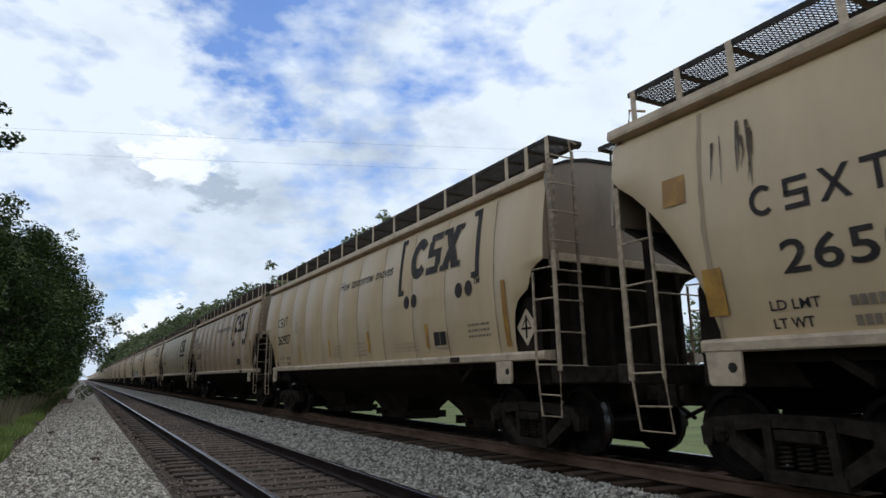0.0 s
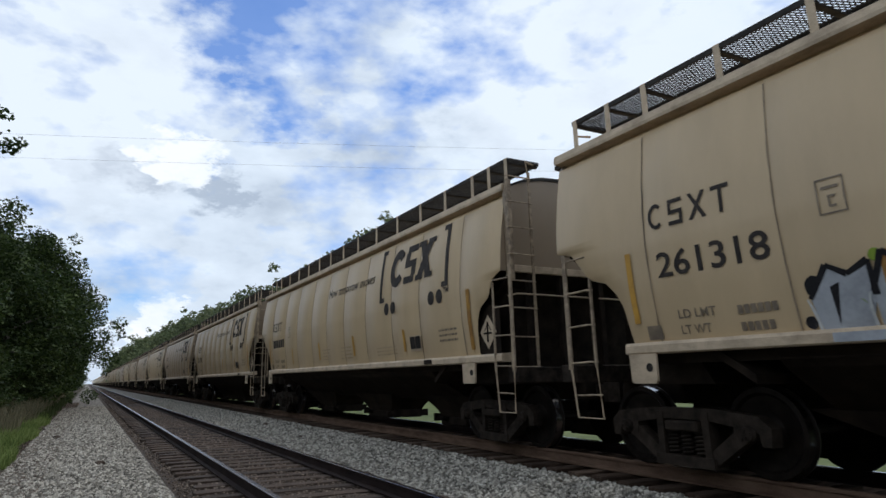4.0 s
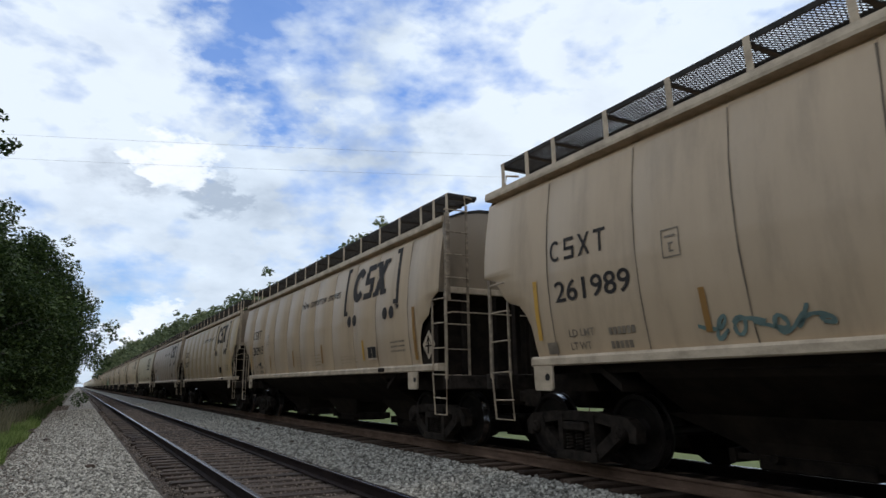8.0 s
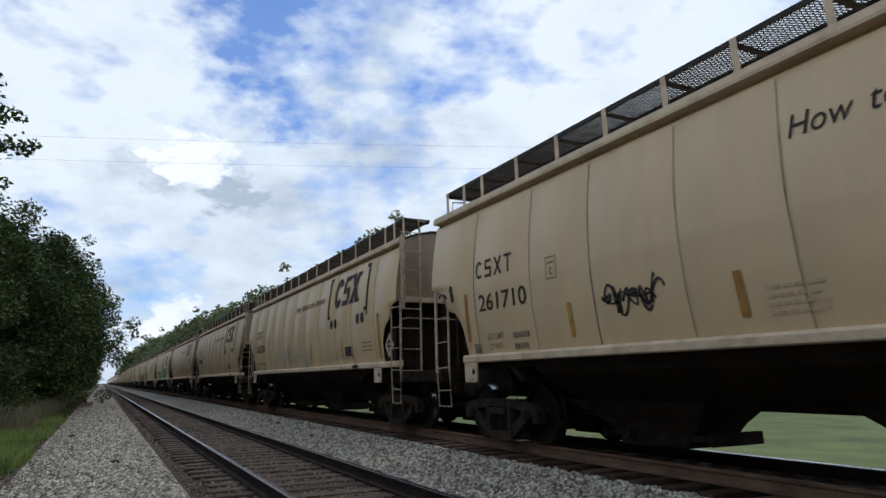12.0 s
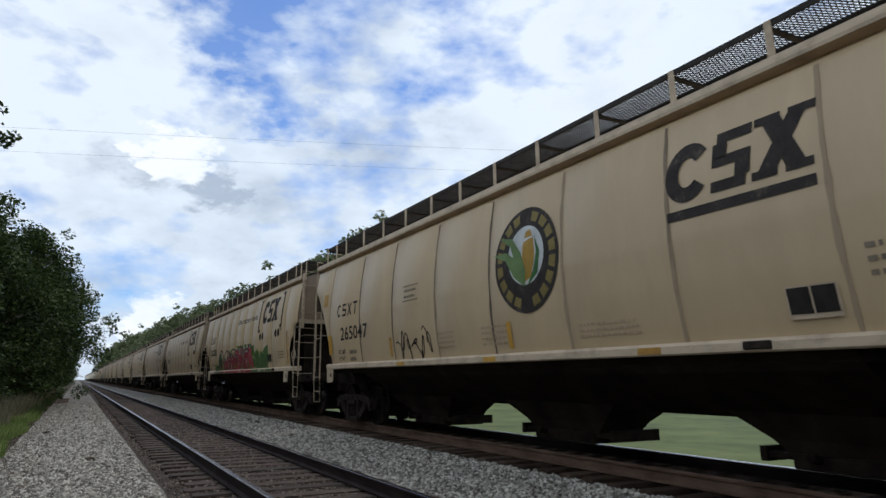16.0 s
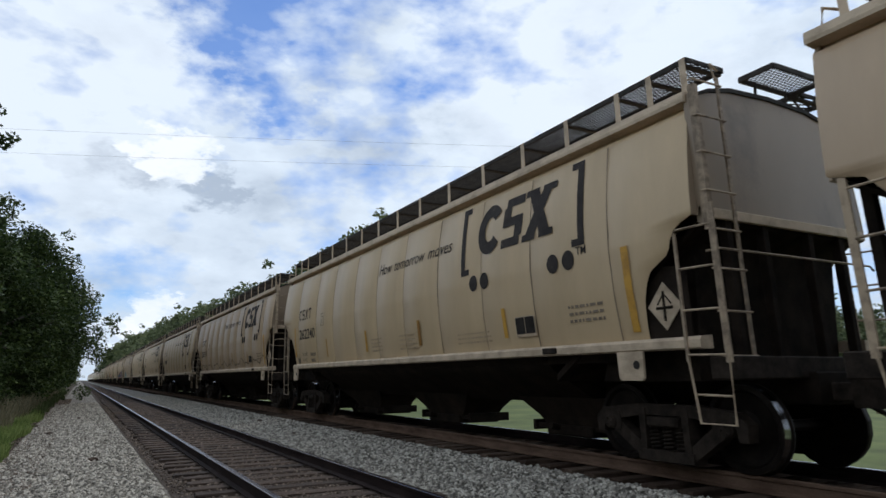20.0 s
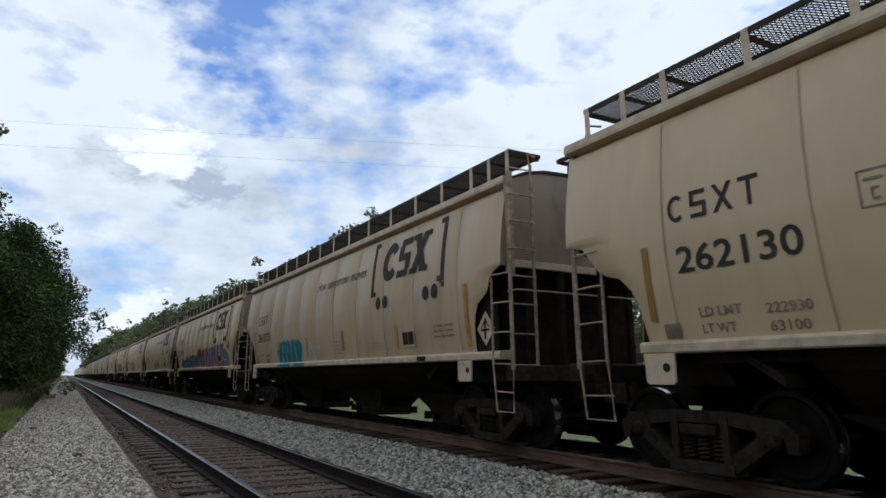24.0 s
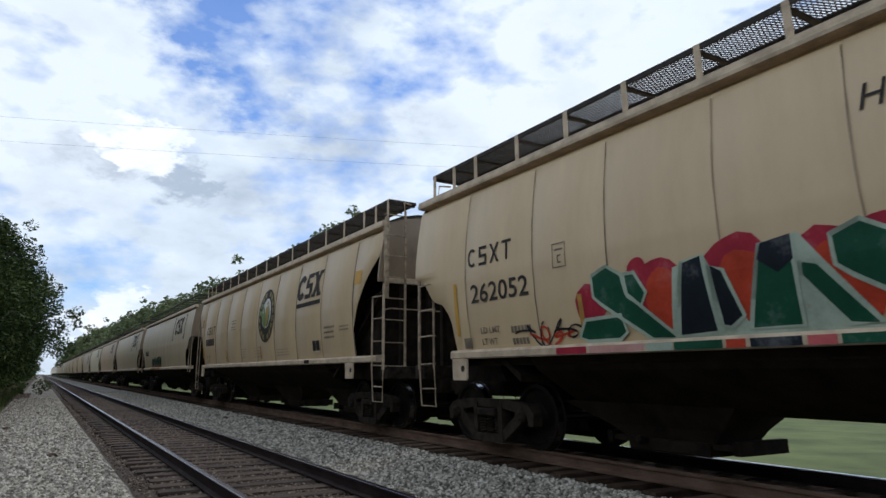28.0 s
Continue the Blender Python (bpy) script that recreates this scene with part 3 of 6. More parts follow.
def roof_and_ends(car, hb, cut, low):
    # arched roof with its eave rails
    arc = [(-1.44, 4.14), (-1.40, 4.20), (-1.1, 4.32), (-0.7, 4.40), (0, 4.43), (0.7, 4.40), (1.1, 4.32), (1.40, 4.20), (1.44, 4.14)]
    bm = bmesh.new()
    prism(bm, arc, "y", -hb + 0.01, hb - 0.01)
    for i in range(4):
        yc = -hb + 2.1 + i * (2 * hb - 4.2) / 3
        box(bm, -.33, .33, yc - 1.6, yc + 1.6, 4.425, 4.56)
    part("roof", bm, "tan", car, "arched roof with a row of loading hatches")
    for s in (-1, 1):
        bm = bmesh.new()
        prism(bm, [(s * 1.36, 4.10), (s * 1.54, 4.11), (s * 1.545, 4.15), (s * 1.53, 4.235), (s * 1.40, 4.25)], "y", -hb - .02, hb + .02)
        part("eave_rail", bm, "lip", car, "projecting eave rail")
        bm = bmesh.new()
        prism(bm, [(s * 1.40, 1.345), (s * 1.585, 1.345), (s * 1.60, 1.36), (s * 1.60, 1.44), (s * 1.575, 1.475), (s * 1.40, 1.49)], "y", -hb + .10, hb - (1.16 if s < 0 else .10))
        part("side_sill", bm, "lip", car, "pale weathered side sill")
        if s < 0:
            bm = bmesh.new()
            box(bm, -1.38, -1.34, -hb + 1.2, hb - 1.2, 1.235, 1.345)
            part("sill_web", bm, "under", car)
    for e in (-1, 1):
        y = e * hb
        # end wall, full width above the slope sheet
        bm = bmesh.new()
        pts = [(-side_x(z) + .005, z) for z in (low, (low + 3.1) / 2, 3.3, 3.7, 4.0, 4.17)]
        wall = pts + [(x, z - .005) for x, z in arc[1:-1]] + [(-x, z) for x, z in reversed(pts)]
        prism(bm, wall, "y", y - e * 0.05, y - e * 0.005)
        part("end_sheet", bm, "end_dark", car, "flat end wall in dark streaky tan")
        bm = bmesh.new()
        box(bm, -1.5, 1.5, min(y, y + e * .05), max(y, y + e * .05), low - .02, low + .10, bevel=.01)
        part("end_flange", bm, "lip", car)
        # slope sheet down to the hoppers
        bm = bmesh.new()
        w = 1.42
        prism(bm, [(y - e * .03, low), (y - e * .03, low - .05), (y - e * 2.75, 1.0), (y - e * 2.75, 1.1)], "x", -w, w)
        part("slope_sheet", bm, "under", car, "slope sheet coloured dark for the shade it lies in")
        # platform, end sill, posts
        bm = bmesh.new()
        box(bm, -1.5, 1.5, min(y + e * .22, y - e * .1), max(y + e * .22, y - e * .1), 1.02, 1.26, bevel=.015)
        part("end_sill", bm, "truck", car)
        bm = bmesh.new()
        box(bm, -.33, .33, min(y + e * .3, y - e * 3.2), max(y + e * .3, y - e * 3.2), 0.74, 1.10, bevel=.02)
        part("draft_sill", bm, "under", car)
        for x in ((-1.05, -0.42, 0.42, 1.05) if e < 0 else (-1.05, 1.05)):
            bm = bmesh.new()
            box(bm, x - .05, x + .05, min(y + e * .02, y - e * .09), max(y + e * .02, y - e * .09), 1.26, low, bevel=.008)
            part("end_post", bm, "under", car)
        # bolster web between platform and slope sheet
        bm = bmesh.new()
        # the leading one is enlarged: dark fill where the recess lies in shade
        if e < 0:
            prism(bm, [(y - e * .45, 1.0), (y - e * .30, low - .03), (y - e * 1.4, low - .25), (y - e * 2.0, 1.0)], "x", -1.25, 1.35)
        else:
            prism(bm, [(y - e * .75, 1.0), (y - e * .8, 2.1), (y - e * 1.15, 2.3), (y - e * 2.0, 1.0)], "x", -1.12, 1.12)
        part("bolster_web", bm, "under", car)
        # coupler
        bm = bmesh.new()
        box(bm, -.11, .11, min(y + e * .25, y + e * .62), max(y + e * .25, y + e * .62), .78, .98, bevel=.02)
        prism(bm, [(y + e * .55, .72), (y + e * .80, .72), (y + e * .84, .88), (y + e * .80, 1.04), (y + e * .55, 1.04)], "x", -.17, .05)
        part("coupler", bm, "truck", car, "rusty knuckle coupler")
        bm = bmesh.new()
        tube(bm, [(.3, y + e * .2, .95), (.32, y + e * .45, .72), (.25, y + e * .8, .55)], .03)
        part("air_hose", bm, "black", car)


def ladders(car, hb, kind):
    for e in (-1, 1):
        y = e * hb
        for s in (-1, 1):
            x = s * 1.60
            numbered = e > 0                                   # the numbered end carries its ladder under the side, the other outside it
            ya, yb = (y - .12, y - .62) if numbered else (y - .235, y + .28)       # outer and inner stile
            high = numbered and kind == "grain"
            up, tops = (3.42, 3.06) if high else (3.0, 2.66) if numbered else (2.86, 2.62), (2.68, 2.17, 1.67, 1.14) if high else (2.63, 2.19, 1.74, 1.27)
            low = (.77, .50) if high else (.86, .58)
            lad = bmesh.new()
            box(lad, x - .012, x + .012, ya - .038, ya + .038, tops[3] - .08, up[0])
            box(lad, x - .012, x + .012, yb - .018, yb + .018, tops[3] - .06, up[1])
            rungs = [[(x - s * .02, ya, z), (x + s * .03, ya - e * .06, z), (x + s * .03, yb + e * .05, z + .01), (x - s * .02, yb - e * .02, z + .01)] for z in tops]
            sa, sb = ya - (.08 if numbered else -.02), yb - (.06 if numbered else .07)
            rungs.append([(x, sa, low[0]), (x, sb, low[0] + .01)])
            step = [(x, yb, tops[3]), (x, sb, low[1]), (x, sa, low[1]), (x, ya, tops[3])]
            if s > 0:
                for r in rungs:
                    tube(lad, r, .013, 4)
                tube(lad, step, .016, 4)
            top = part("side_ladder", lad, "ladder", car, "pale side ladder with rusty rungs")
            if s < 0:
                for r in rungs:
                    part("rung", tube(bmesh.new(), r, .013, 6), "ladder", top)
                part("stirrup", tube(bmesh.new(), step, .016, 6), "ladder", top)
            if e * s < 0:
                continue
            # end ladder on the end wall
            lad = bmesh.new()
            xi = s * 1.06
            yo = y + e * .12
            xo = x - s * .09
            box(lad, xo - .012, xo + .012, yo - .042, yo + .042, 2.60, 4.28)
            box(lad, xo + (.012 if s < 0 else -.06), xo + (.06 if s < 0 else -.012), yo - .042, yo - .03, 2.60, 4.28)
            box(lad, xi - .022, xi + .022, yo - .012, yo + .012, 1.26, 4.46)
            rungs = [[(xo + s * .03, yo, z), (xo + s * .03, yo + e * .05, z), (xi, yo + e * .05, z), (xi, yo, z)] for z in (1.26, 1.72, 2.17, 2.60, 3.03, 3.47, 3.90, 4.33)]
            if s > 0 or e > 0:
                for r in rungs:
                    tube(lad, r, .012, 4)
            top = part("end_ladder", lad, "ladder", car, "pale end ladder with rusty rungs")
            if s < 0 and e < 0:
                for r in rungs:
                    part("rung", tube(bmesh.new(), r, .012, 6), "ladder", top)
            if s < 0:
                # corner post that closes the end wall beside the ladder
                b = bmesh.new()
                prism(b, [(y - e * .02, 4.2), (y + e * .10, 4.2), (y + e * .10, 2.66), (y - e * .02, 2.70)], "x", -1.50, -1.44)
                part("corner_post", b, "end_dark", car)


def running_boards(car, hb):
    for s in (-1, 1):
        x0, x1 = sorted((s * 0.74, s * 1.36))
        z = 4.70
        y0, y1 = -hb + .02, hb - .24
        brd = bmesh.new()
        for x in (x0, x1):
            box(brd, x - .012, x + .012, y0, y1, z - .045, z + .02)
        for y in (y0, y1):
            box(brd, x0, x1, y - .012, y + .012, z - .035, z + .015)
        k = hb / HB
        posts = [hb - d * k for d in (.30, .98, 1.66, 2.80, 3.92, 5.03, 6.14, 7.2, 8.29, 9.41, 10.66, 11.9, 13.1, 14.2, 15.26, 15.83, 16.37)]
        for y in posts:
            box(brd, x0, x1, y - .035, y + .035, z - .075, z - .046)
            if s > 0:
                box(brd, 1.352, 1.368, y - .045, y + .045, 4.22, z + .012)
        board = part("running_board", brd, "grate", car, "open steel grating walkway along the roof edge")
        # crossed strands of the grating
        g = bmesh.new()
        step, w = (0.050 if s < 0 else 0.12), x1 - x0
        n = int((y1 - y0) / step)
        for sign in (1, -1):
            for i in range(-6, n + 1):
                ys, ye = y0 + i * step, y0 + i * step + w * .42
                p0, p1 = Vector((x0 if sign > 0 else x1, ys, z)), Vector((x1 if sign > 0 else x0, ye, z))
                if ye <= y0 or ys >= y1:
                    continue
                if ys < y0:
                    p0 = p0.lerp(p1, (y0 - ys) / (ye - ys))
                if ye > y1:
                    p1 = p1.lerp(p0, (ye - y1) / (ye - max(ys, y0)))
                side = Vector((0, .0072 if s < 0 else .02, 0))
                up = Vector((0, 0, .007))
                q = [g.verts.new(c) for c in (p0 - side - up, p0 + side - up, p0 + up, p1 - side - up, p1 + side - up, p1 + up)]
                for f in ((0, 3, 4, 1), (1, 4, 5, 2), (2, 5, 3, 0)):
                    g.faces.new([q[k] for k in f])
        part("grating", g, "grate", board)
        if s < 0:
            for y in posts:
                b = bmesh.new()
                box(b, -1.375, -1.362, y - .045, y + .045, 4.22, z + .025, bevel=.004)
                part("bracket", b, "lip", board, "pale upright bracket")
    # grab rails at the corners, crossing platform at each end
    for e in (-1, 1):
        y = e * (hb - .02)
        b = bmesh.new()
        tube(b, [(-1.06, y + e * .12, 4.44), (-1.06, y + e * .08, 4.66), (-.85, y, 4.66)], .018)
        part("grab_rail", b, "ladder", car)
        if e > 0:
            continue
        # grating step that overhangs the end wall
        b = bmesh.new()
        ya, yb = y - .34, y + .14
        for x in (-.26, .74):
            box(b, x - .015, x + .015, ya, yb, 4.69, 4.755)
        for yy in (ya, yb):
            box(b, -.26, .74, yy - .015, yy + .015, 4.69, 4.755)
        for x in (-.1, .5):
            tube(b, [(x, y + .04, 4.69), (x, y + .06, 4.40)], .018, 4)
        step = part("end_platform", b, "grate", car, "dark grating step overhanging the roof end")
        b = bmesh.new()
        for sign in (1, -1):
            for k in range(-5, 17):
                x0, x1 = -.26 + k * .062, -.26 + k * .062 + .31
                q0, q1 = max(x0, -.26), min(x1, .74)
                if q1 - q0 < .02:
                    continue
                f0, f1 = (q0 - x0) / .31, (q1 - x0) / .31
                pa = [ya + (yb - ya) * (f if sign > 0 else 1 - f) for f in (f0, f1)]
                tube(b, [(q0, pa[0], 4.73), (q1, pa[1], 4.73)], .007, 3)
        part("step_grating", b, "grate", step)
        # rail along the arch of the roof end, grab rail under the end wall
        b = bmesh.new()
        prism(b, [(-1.42, 4.19), (-1.1, 4.315), (-.7, 4.395), (0, 4.425), (.7, 4.395), (1.1, 4.315), (1.42, 4.19), (1.42, 4.22), (1.1, 4.36), (.7, 4.45), (0, 4.48), (-.7, 4.45), (-1.1, 4.36), (-1.42, 4.22)], "y", y - .04, y + .0)
        part("arch_rail", b, "grate", car, "dark angle bar along the arched roof end")
        b = bmesh.new()
        tube(b, [(-1.55, y - .1, 2.36), (-1.4, y - .14, 2.40), (1.4, y - .14, 2.40), (1.55, y - .1, 2.36)], .014, 5)
        part("grab_rail", b, "ladder", car)
        # faded print and a tapered streak on the end wall
        b = bmesh.new()
        for x0, x1, z0, z1 in ((.30, .62, 3.62, 3.68), (.28, .66, 3.38, 3.44), (-.32, -.02, 3.02, 3.05), (-.34, .04, 2.94, 2.97), (-.30, .0, 2.86, 2.89), (-.28, .06, 2.78, 2.81)):
            box(b, x0, x1, y + .0005 - .012, y - .004, z0, z1)
        part("end_lettering", b, "faint", car, "faded rows of small print", kind="stuff")
        b = bmesh.new()
        prism(b, [(-.62, 4.37), (-.30, 4.37), (-.36, 4.22), (-.40, 4.05), (-.46, 3.98), (-.52, 4.08), (-.60, 4.22)], "y", y - .009, y - .003)
        part("soot_streak", b, "tan_dark", car, "tapered streak under the step")


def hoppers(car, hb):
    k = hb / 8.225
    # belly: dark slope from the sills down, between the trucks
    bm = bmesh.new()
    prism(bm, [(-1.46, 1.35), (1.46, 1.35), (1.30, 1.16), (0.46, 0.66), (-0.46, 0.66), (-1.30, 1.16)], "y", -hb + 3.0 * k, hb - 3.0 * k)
    part("belly", bm, "belly", car, "hopper belly coloured dark for the shade under the wagon")
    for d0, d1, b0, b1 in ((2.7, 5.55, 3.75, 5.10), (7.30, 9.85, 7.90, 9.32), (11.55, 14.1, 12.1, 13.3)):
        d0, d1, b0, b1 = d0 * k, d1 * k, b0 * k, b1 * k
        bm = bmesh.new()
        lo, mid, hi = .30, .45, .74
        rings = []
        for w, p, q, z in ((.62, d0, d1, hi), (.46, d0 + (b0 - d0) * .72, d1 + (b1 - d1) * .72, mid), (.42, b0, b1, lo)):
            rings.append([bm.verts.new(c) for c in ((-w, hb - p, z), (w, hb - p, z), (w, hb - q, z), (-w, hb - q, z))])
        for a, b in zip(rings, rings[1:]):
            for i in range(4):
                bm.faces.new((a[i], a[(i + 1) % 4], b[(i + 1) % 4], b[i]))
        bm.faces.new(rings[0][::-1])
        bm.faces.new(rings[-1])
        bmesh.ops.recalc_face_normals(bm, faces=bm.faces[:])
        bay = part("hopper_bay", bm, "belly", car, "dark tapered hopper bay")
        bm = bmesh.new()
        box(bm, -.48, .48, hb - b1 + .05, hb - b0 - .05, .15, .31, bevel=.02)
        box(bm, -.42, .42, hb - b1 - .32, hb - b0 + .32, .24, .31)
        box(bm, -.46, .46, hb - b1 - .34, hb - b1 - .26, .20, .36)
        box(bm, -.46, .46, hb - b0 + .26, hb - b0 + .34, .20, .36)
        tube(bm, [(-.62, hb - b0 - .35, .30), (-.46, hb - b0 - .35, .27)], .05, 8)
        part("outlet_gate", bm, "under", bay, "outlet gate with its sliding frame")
    bm = bmesh.new()
    box(bm, -.36, .36, -hb + 2, hb - 2, .70, .82)
    part("centre_sill", bm, "under", car)


def truck(car, y):
    t = new("bogie")
    t.parent = car
    t.matrix_basis = pose(0, y, 0)
    tagged(t, "dark dusty cast steel freight bogie")
    for s in (-1, 1):
        x = s * 1.0
        # cast side frame: arched top, dropped middle with a window for the springs
        bm = bmesh.new()
        # drawn as struts: top chord, two diagonals, bottom chord, two jaws, two columns
        def strut(a, b, w0, w1, th=.075):
            a, b = Vector((0, *a)), Vector((0, *b))
            d = (b - a).normalized()
            n = Vector((0, -d.z, d.y))
            pts = [a + n * w0, b + n * w1, b - n * w1, a - n * w0]
            prism(bm, [(p.y, p.z) for p in pts], "x", x - th, x + th)
        strut((-1.02, .58), (-.38, .66), .085, .07)
        strut((1.02, .58), (.38, .66), .085, .07)
        strut((-.45, .66), (.45, .66), .065, .065)
        strut((-.86, .50), (-.34, .14), .085, .075)
        strut((.86, .50), (.34, .14), .085, .075)
        strut((-.42, .13), (.42, .13), .06, .06, .11)
        strut((-.34, .12), (-.33, .68), .045, .05, .09)
        strut((.34, .12), (.33, .68), .045, .05, .09)
        for j in (-1, 1):
            prism(bm, [(j * 1.14, .36), (j * 1.16, .55), (j * 1.02, .66), (j * .76, .66), (j * .70, .50), (j * .72, .40), (j * .79, .40), (j * .80, .53), (j * 1.00, .53), (j * 1.03, .36)], "x", x - .085, x + .085)
        part("side_frame", bm, "truck", t)
        for j in range(3 if s < 0 else 0):
            yy = -.2 + .2 * j
            bm = bmesh.new()
            tube(bm, [(x + .075 * math.cos(a * math.pi / 3), yy + .075 * math.sin(a * math.pi / 3), .20 + .27 * a / 36) for a in range(37)], .017, 4)
            part("spring", bm, "truck", t, "coil spring")
    bm = bmesh.new()
    box(bm, -.88, .88, -.30, .30, .17, .70, bevel=.03)
    for x in (-1.0, 1.0):
        box(bm, x - .13, x + .13, -.24, .24, .46, .58, bevel=.02)
    part("bolster", bm, "truck", t)
    for j in (-1, 1):
        ws = new("wheelset")
        ws.parent = t
        ws.matrix_basis = pose(0, j * .89, .483)
        far = bmesh.new()
        for s in (-1, 1):
            x = s * .7525
            bm = bmesh.new() if s < 0 else far
            disc(bm, [(x - s * .095, .40), (x - s * .095, .504), (x - s * .068, .510), (x - s * .055, .486), (x + s * .055, .478), (x + s * .06, .425), (x + s * .02, .39), (x + s * .005, .20), (x + s * .05, .13), (x + s * .08, .12)], "x", 32 if s < 0 else 20)
            if s < 0:
                part("wheel", bm, "wheel", ws)
                bm = bmesh.new()
                disc(bm, [(x - s * .05, .4875), (x + s * .052, .4815)], "x", 32, False)
                part("tread", bm, "tread", ws, "bright polished wheel tread")
                bm = bmesh.new()
                disc(bm, [(s * .93, .085), (s * 1.10, .09), (s * 1.115, .075), (s * 1.13, .07)], "x", 14)
                for a in range(3):
                    an = a * 2.094
                    tube(bm, [(s * 1.125, .042 * math.cos(an), .042 * math.sin(an)), (s * 1.150, .042 * math.cos(an), .042 * math.sin(an))], .014, 6)
                part("bearing_cap", bm, "truck", ws, "round bearing cap with three bolts")
        disc(far, [(-1.0, .07), (1.0, .07)], "x", 10)
        part("axle", far, "wheel", ws, "axle with the farther wheel")
    return t


def side_fittings(car, hb):
    """Jacking pads, door latch, small bar lettering, route plate, reflector strips."""
    for d in (1.42, 2 * hb - (1.14 if hb == HB else 1.44)):
        bm = bmesh.new()
        prism(bm, [(hb - d - .21, 1.345), (hb - d + .21, 1.345), (hb - d + .20, 1.04), (hb - d + .17, 1.01), (hb - d - .17, 1.01), (hb - d - .20, 1.04)], "x", -1.60, -1.57)
        pad = part("jacking_pad", bm, "lip", car, "pale jacking pad with dark holes")
        # black disc standing in for the dark inside of the hole
        bm = bmesh.new()
        disc(bm, [(-1.606, .05), (-1.60, .05)], "x", 12)
        for v in bm.verts:
            v.co += Vector((0, hb - d - .10, 1.19))
        part("lifting_hole", bm, "black", pad)
    bm = bmesh.new()
    box(bm, -1.625, -1.59, hb - 13.95, hb - 13.65, 1.37, 1.45, bevel=.008)
    part("sill_bracket", bm, "truck", car)


def strips(car, hb, spots):
    for d, z0, z1, w in spots:
        bm = bmesh.new()
        flat(bm, [(d - w / 2, z0), (d + w / 2, z0), (d + w / 2, z1), (d - w / 2, z1)])
        part("reflector_strip", on_side(bm, hb, .015, .11), "yellow", car, "worn yellow reflective strip")


def small_print(car, hb, blocks, mat="faint"):
    """Lines of small lettering too small to read, as bars."""
    bm = bmesh.new()
    for d0, d1, z0, z1, lines in blocks:
        rnd = random.Random(int(d0 * 100))
        h = (z1 - z0) / lines
        for i in range(lines):
            x = d0
            while x < d1 - .05:
                w = min(rnd.uniform(.03, .11), d1 - x)
                rect(bm, x, x + w, z0 + i * h + .25 * h, z0 + i * h + .65 * h)
                x += w + .03
    part("small_lettering", on_side(bm, hb, .009), mat, car, "faded small lettering", kind="stuff")


def placard(car, hb):
    b = bmesh.new()
    d, z, r = 2 * hb - .60, 1.84, .25
    prism(b, [(hb - d - r, z), (hb - d, z + r * 1.1), (hb - d + r, z), (hb - d, z - r * 1.1)], "x", -1.52, -1.51)
    bd = part("placard_board", b, "lip", car, "dull white diamond placard board")
    b = bmesh.new()
    tube(b, [(-1.523, hb - d, z - .17), (-1.523, hb - d, z + .17)], .018, 4)
    tube(b, [(-1.523, hb - d - .12, z - .02), (-1.523, hb - d + .12, z - .02)], .016, 4)
    tube(b, [(-1.523, hb - d - .10, z + .02), (-1.523, hb - d - .02, z + .12)], .010, 4)
    tube(b, [(-1.523, hb - d + .10, z + .02), (-1.523, hb - d + .02, z + .12)], .010, 4)
    part("clip", b, "under", bd)
    # dark plate behind the placard, standing in for the shaded cavity
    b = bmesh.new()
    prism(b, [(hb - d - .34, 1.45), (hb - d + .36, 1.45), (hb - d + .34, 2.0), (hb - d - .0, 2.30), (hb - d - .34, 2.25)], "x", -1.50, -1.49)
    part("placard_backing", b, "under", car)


def route_plate(car, hb, d, z):
    b = bmesh.new()
    rect(b, d, d + .50, z, z + .30)
    pl = part("route_plate", on_side(b, hb, .028), "lip", car, "white-edged black plate")
    for i in (0, 1):
        b = bmesh.new()
        rect(b, d + .02 + .24 * i, d + .24 + .24 * i, z + .045, z + .285)
        part("plate_field", on_side(b, hb, .034), "black", pl)


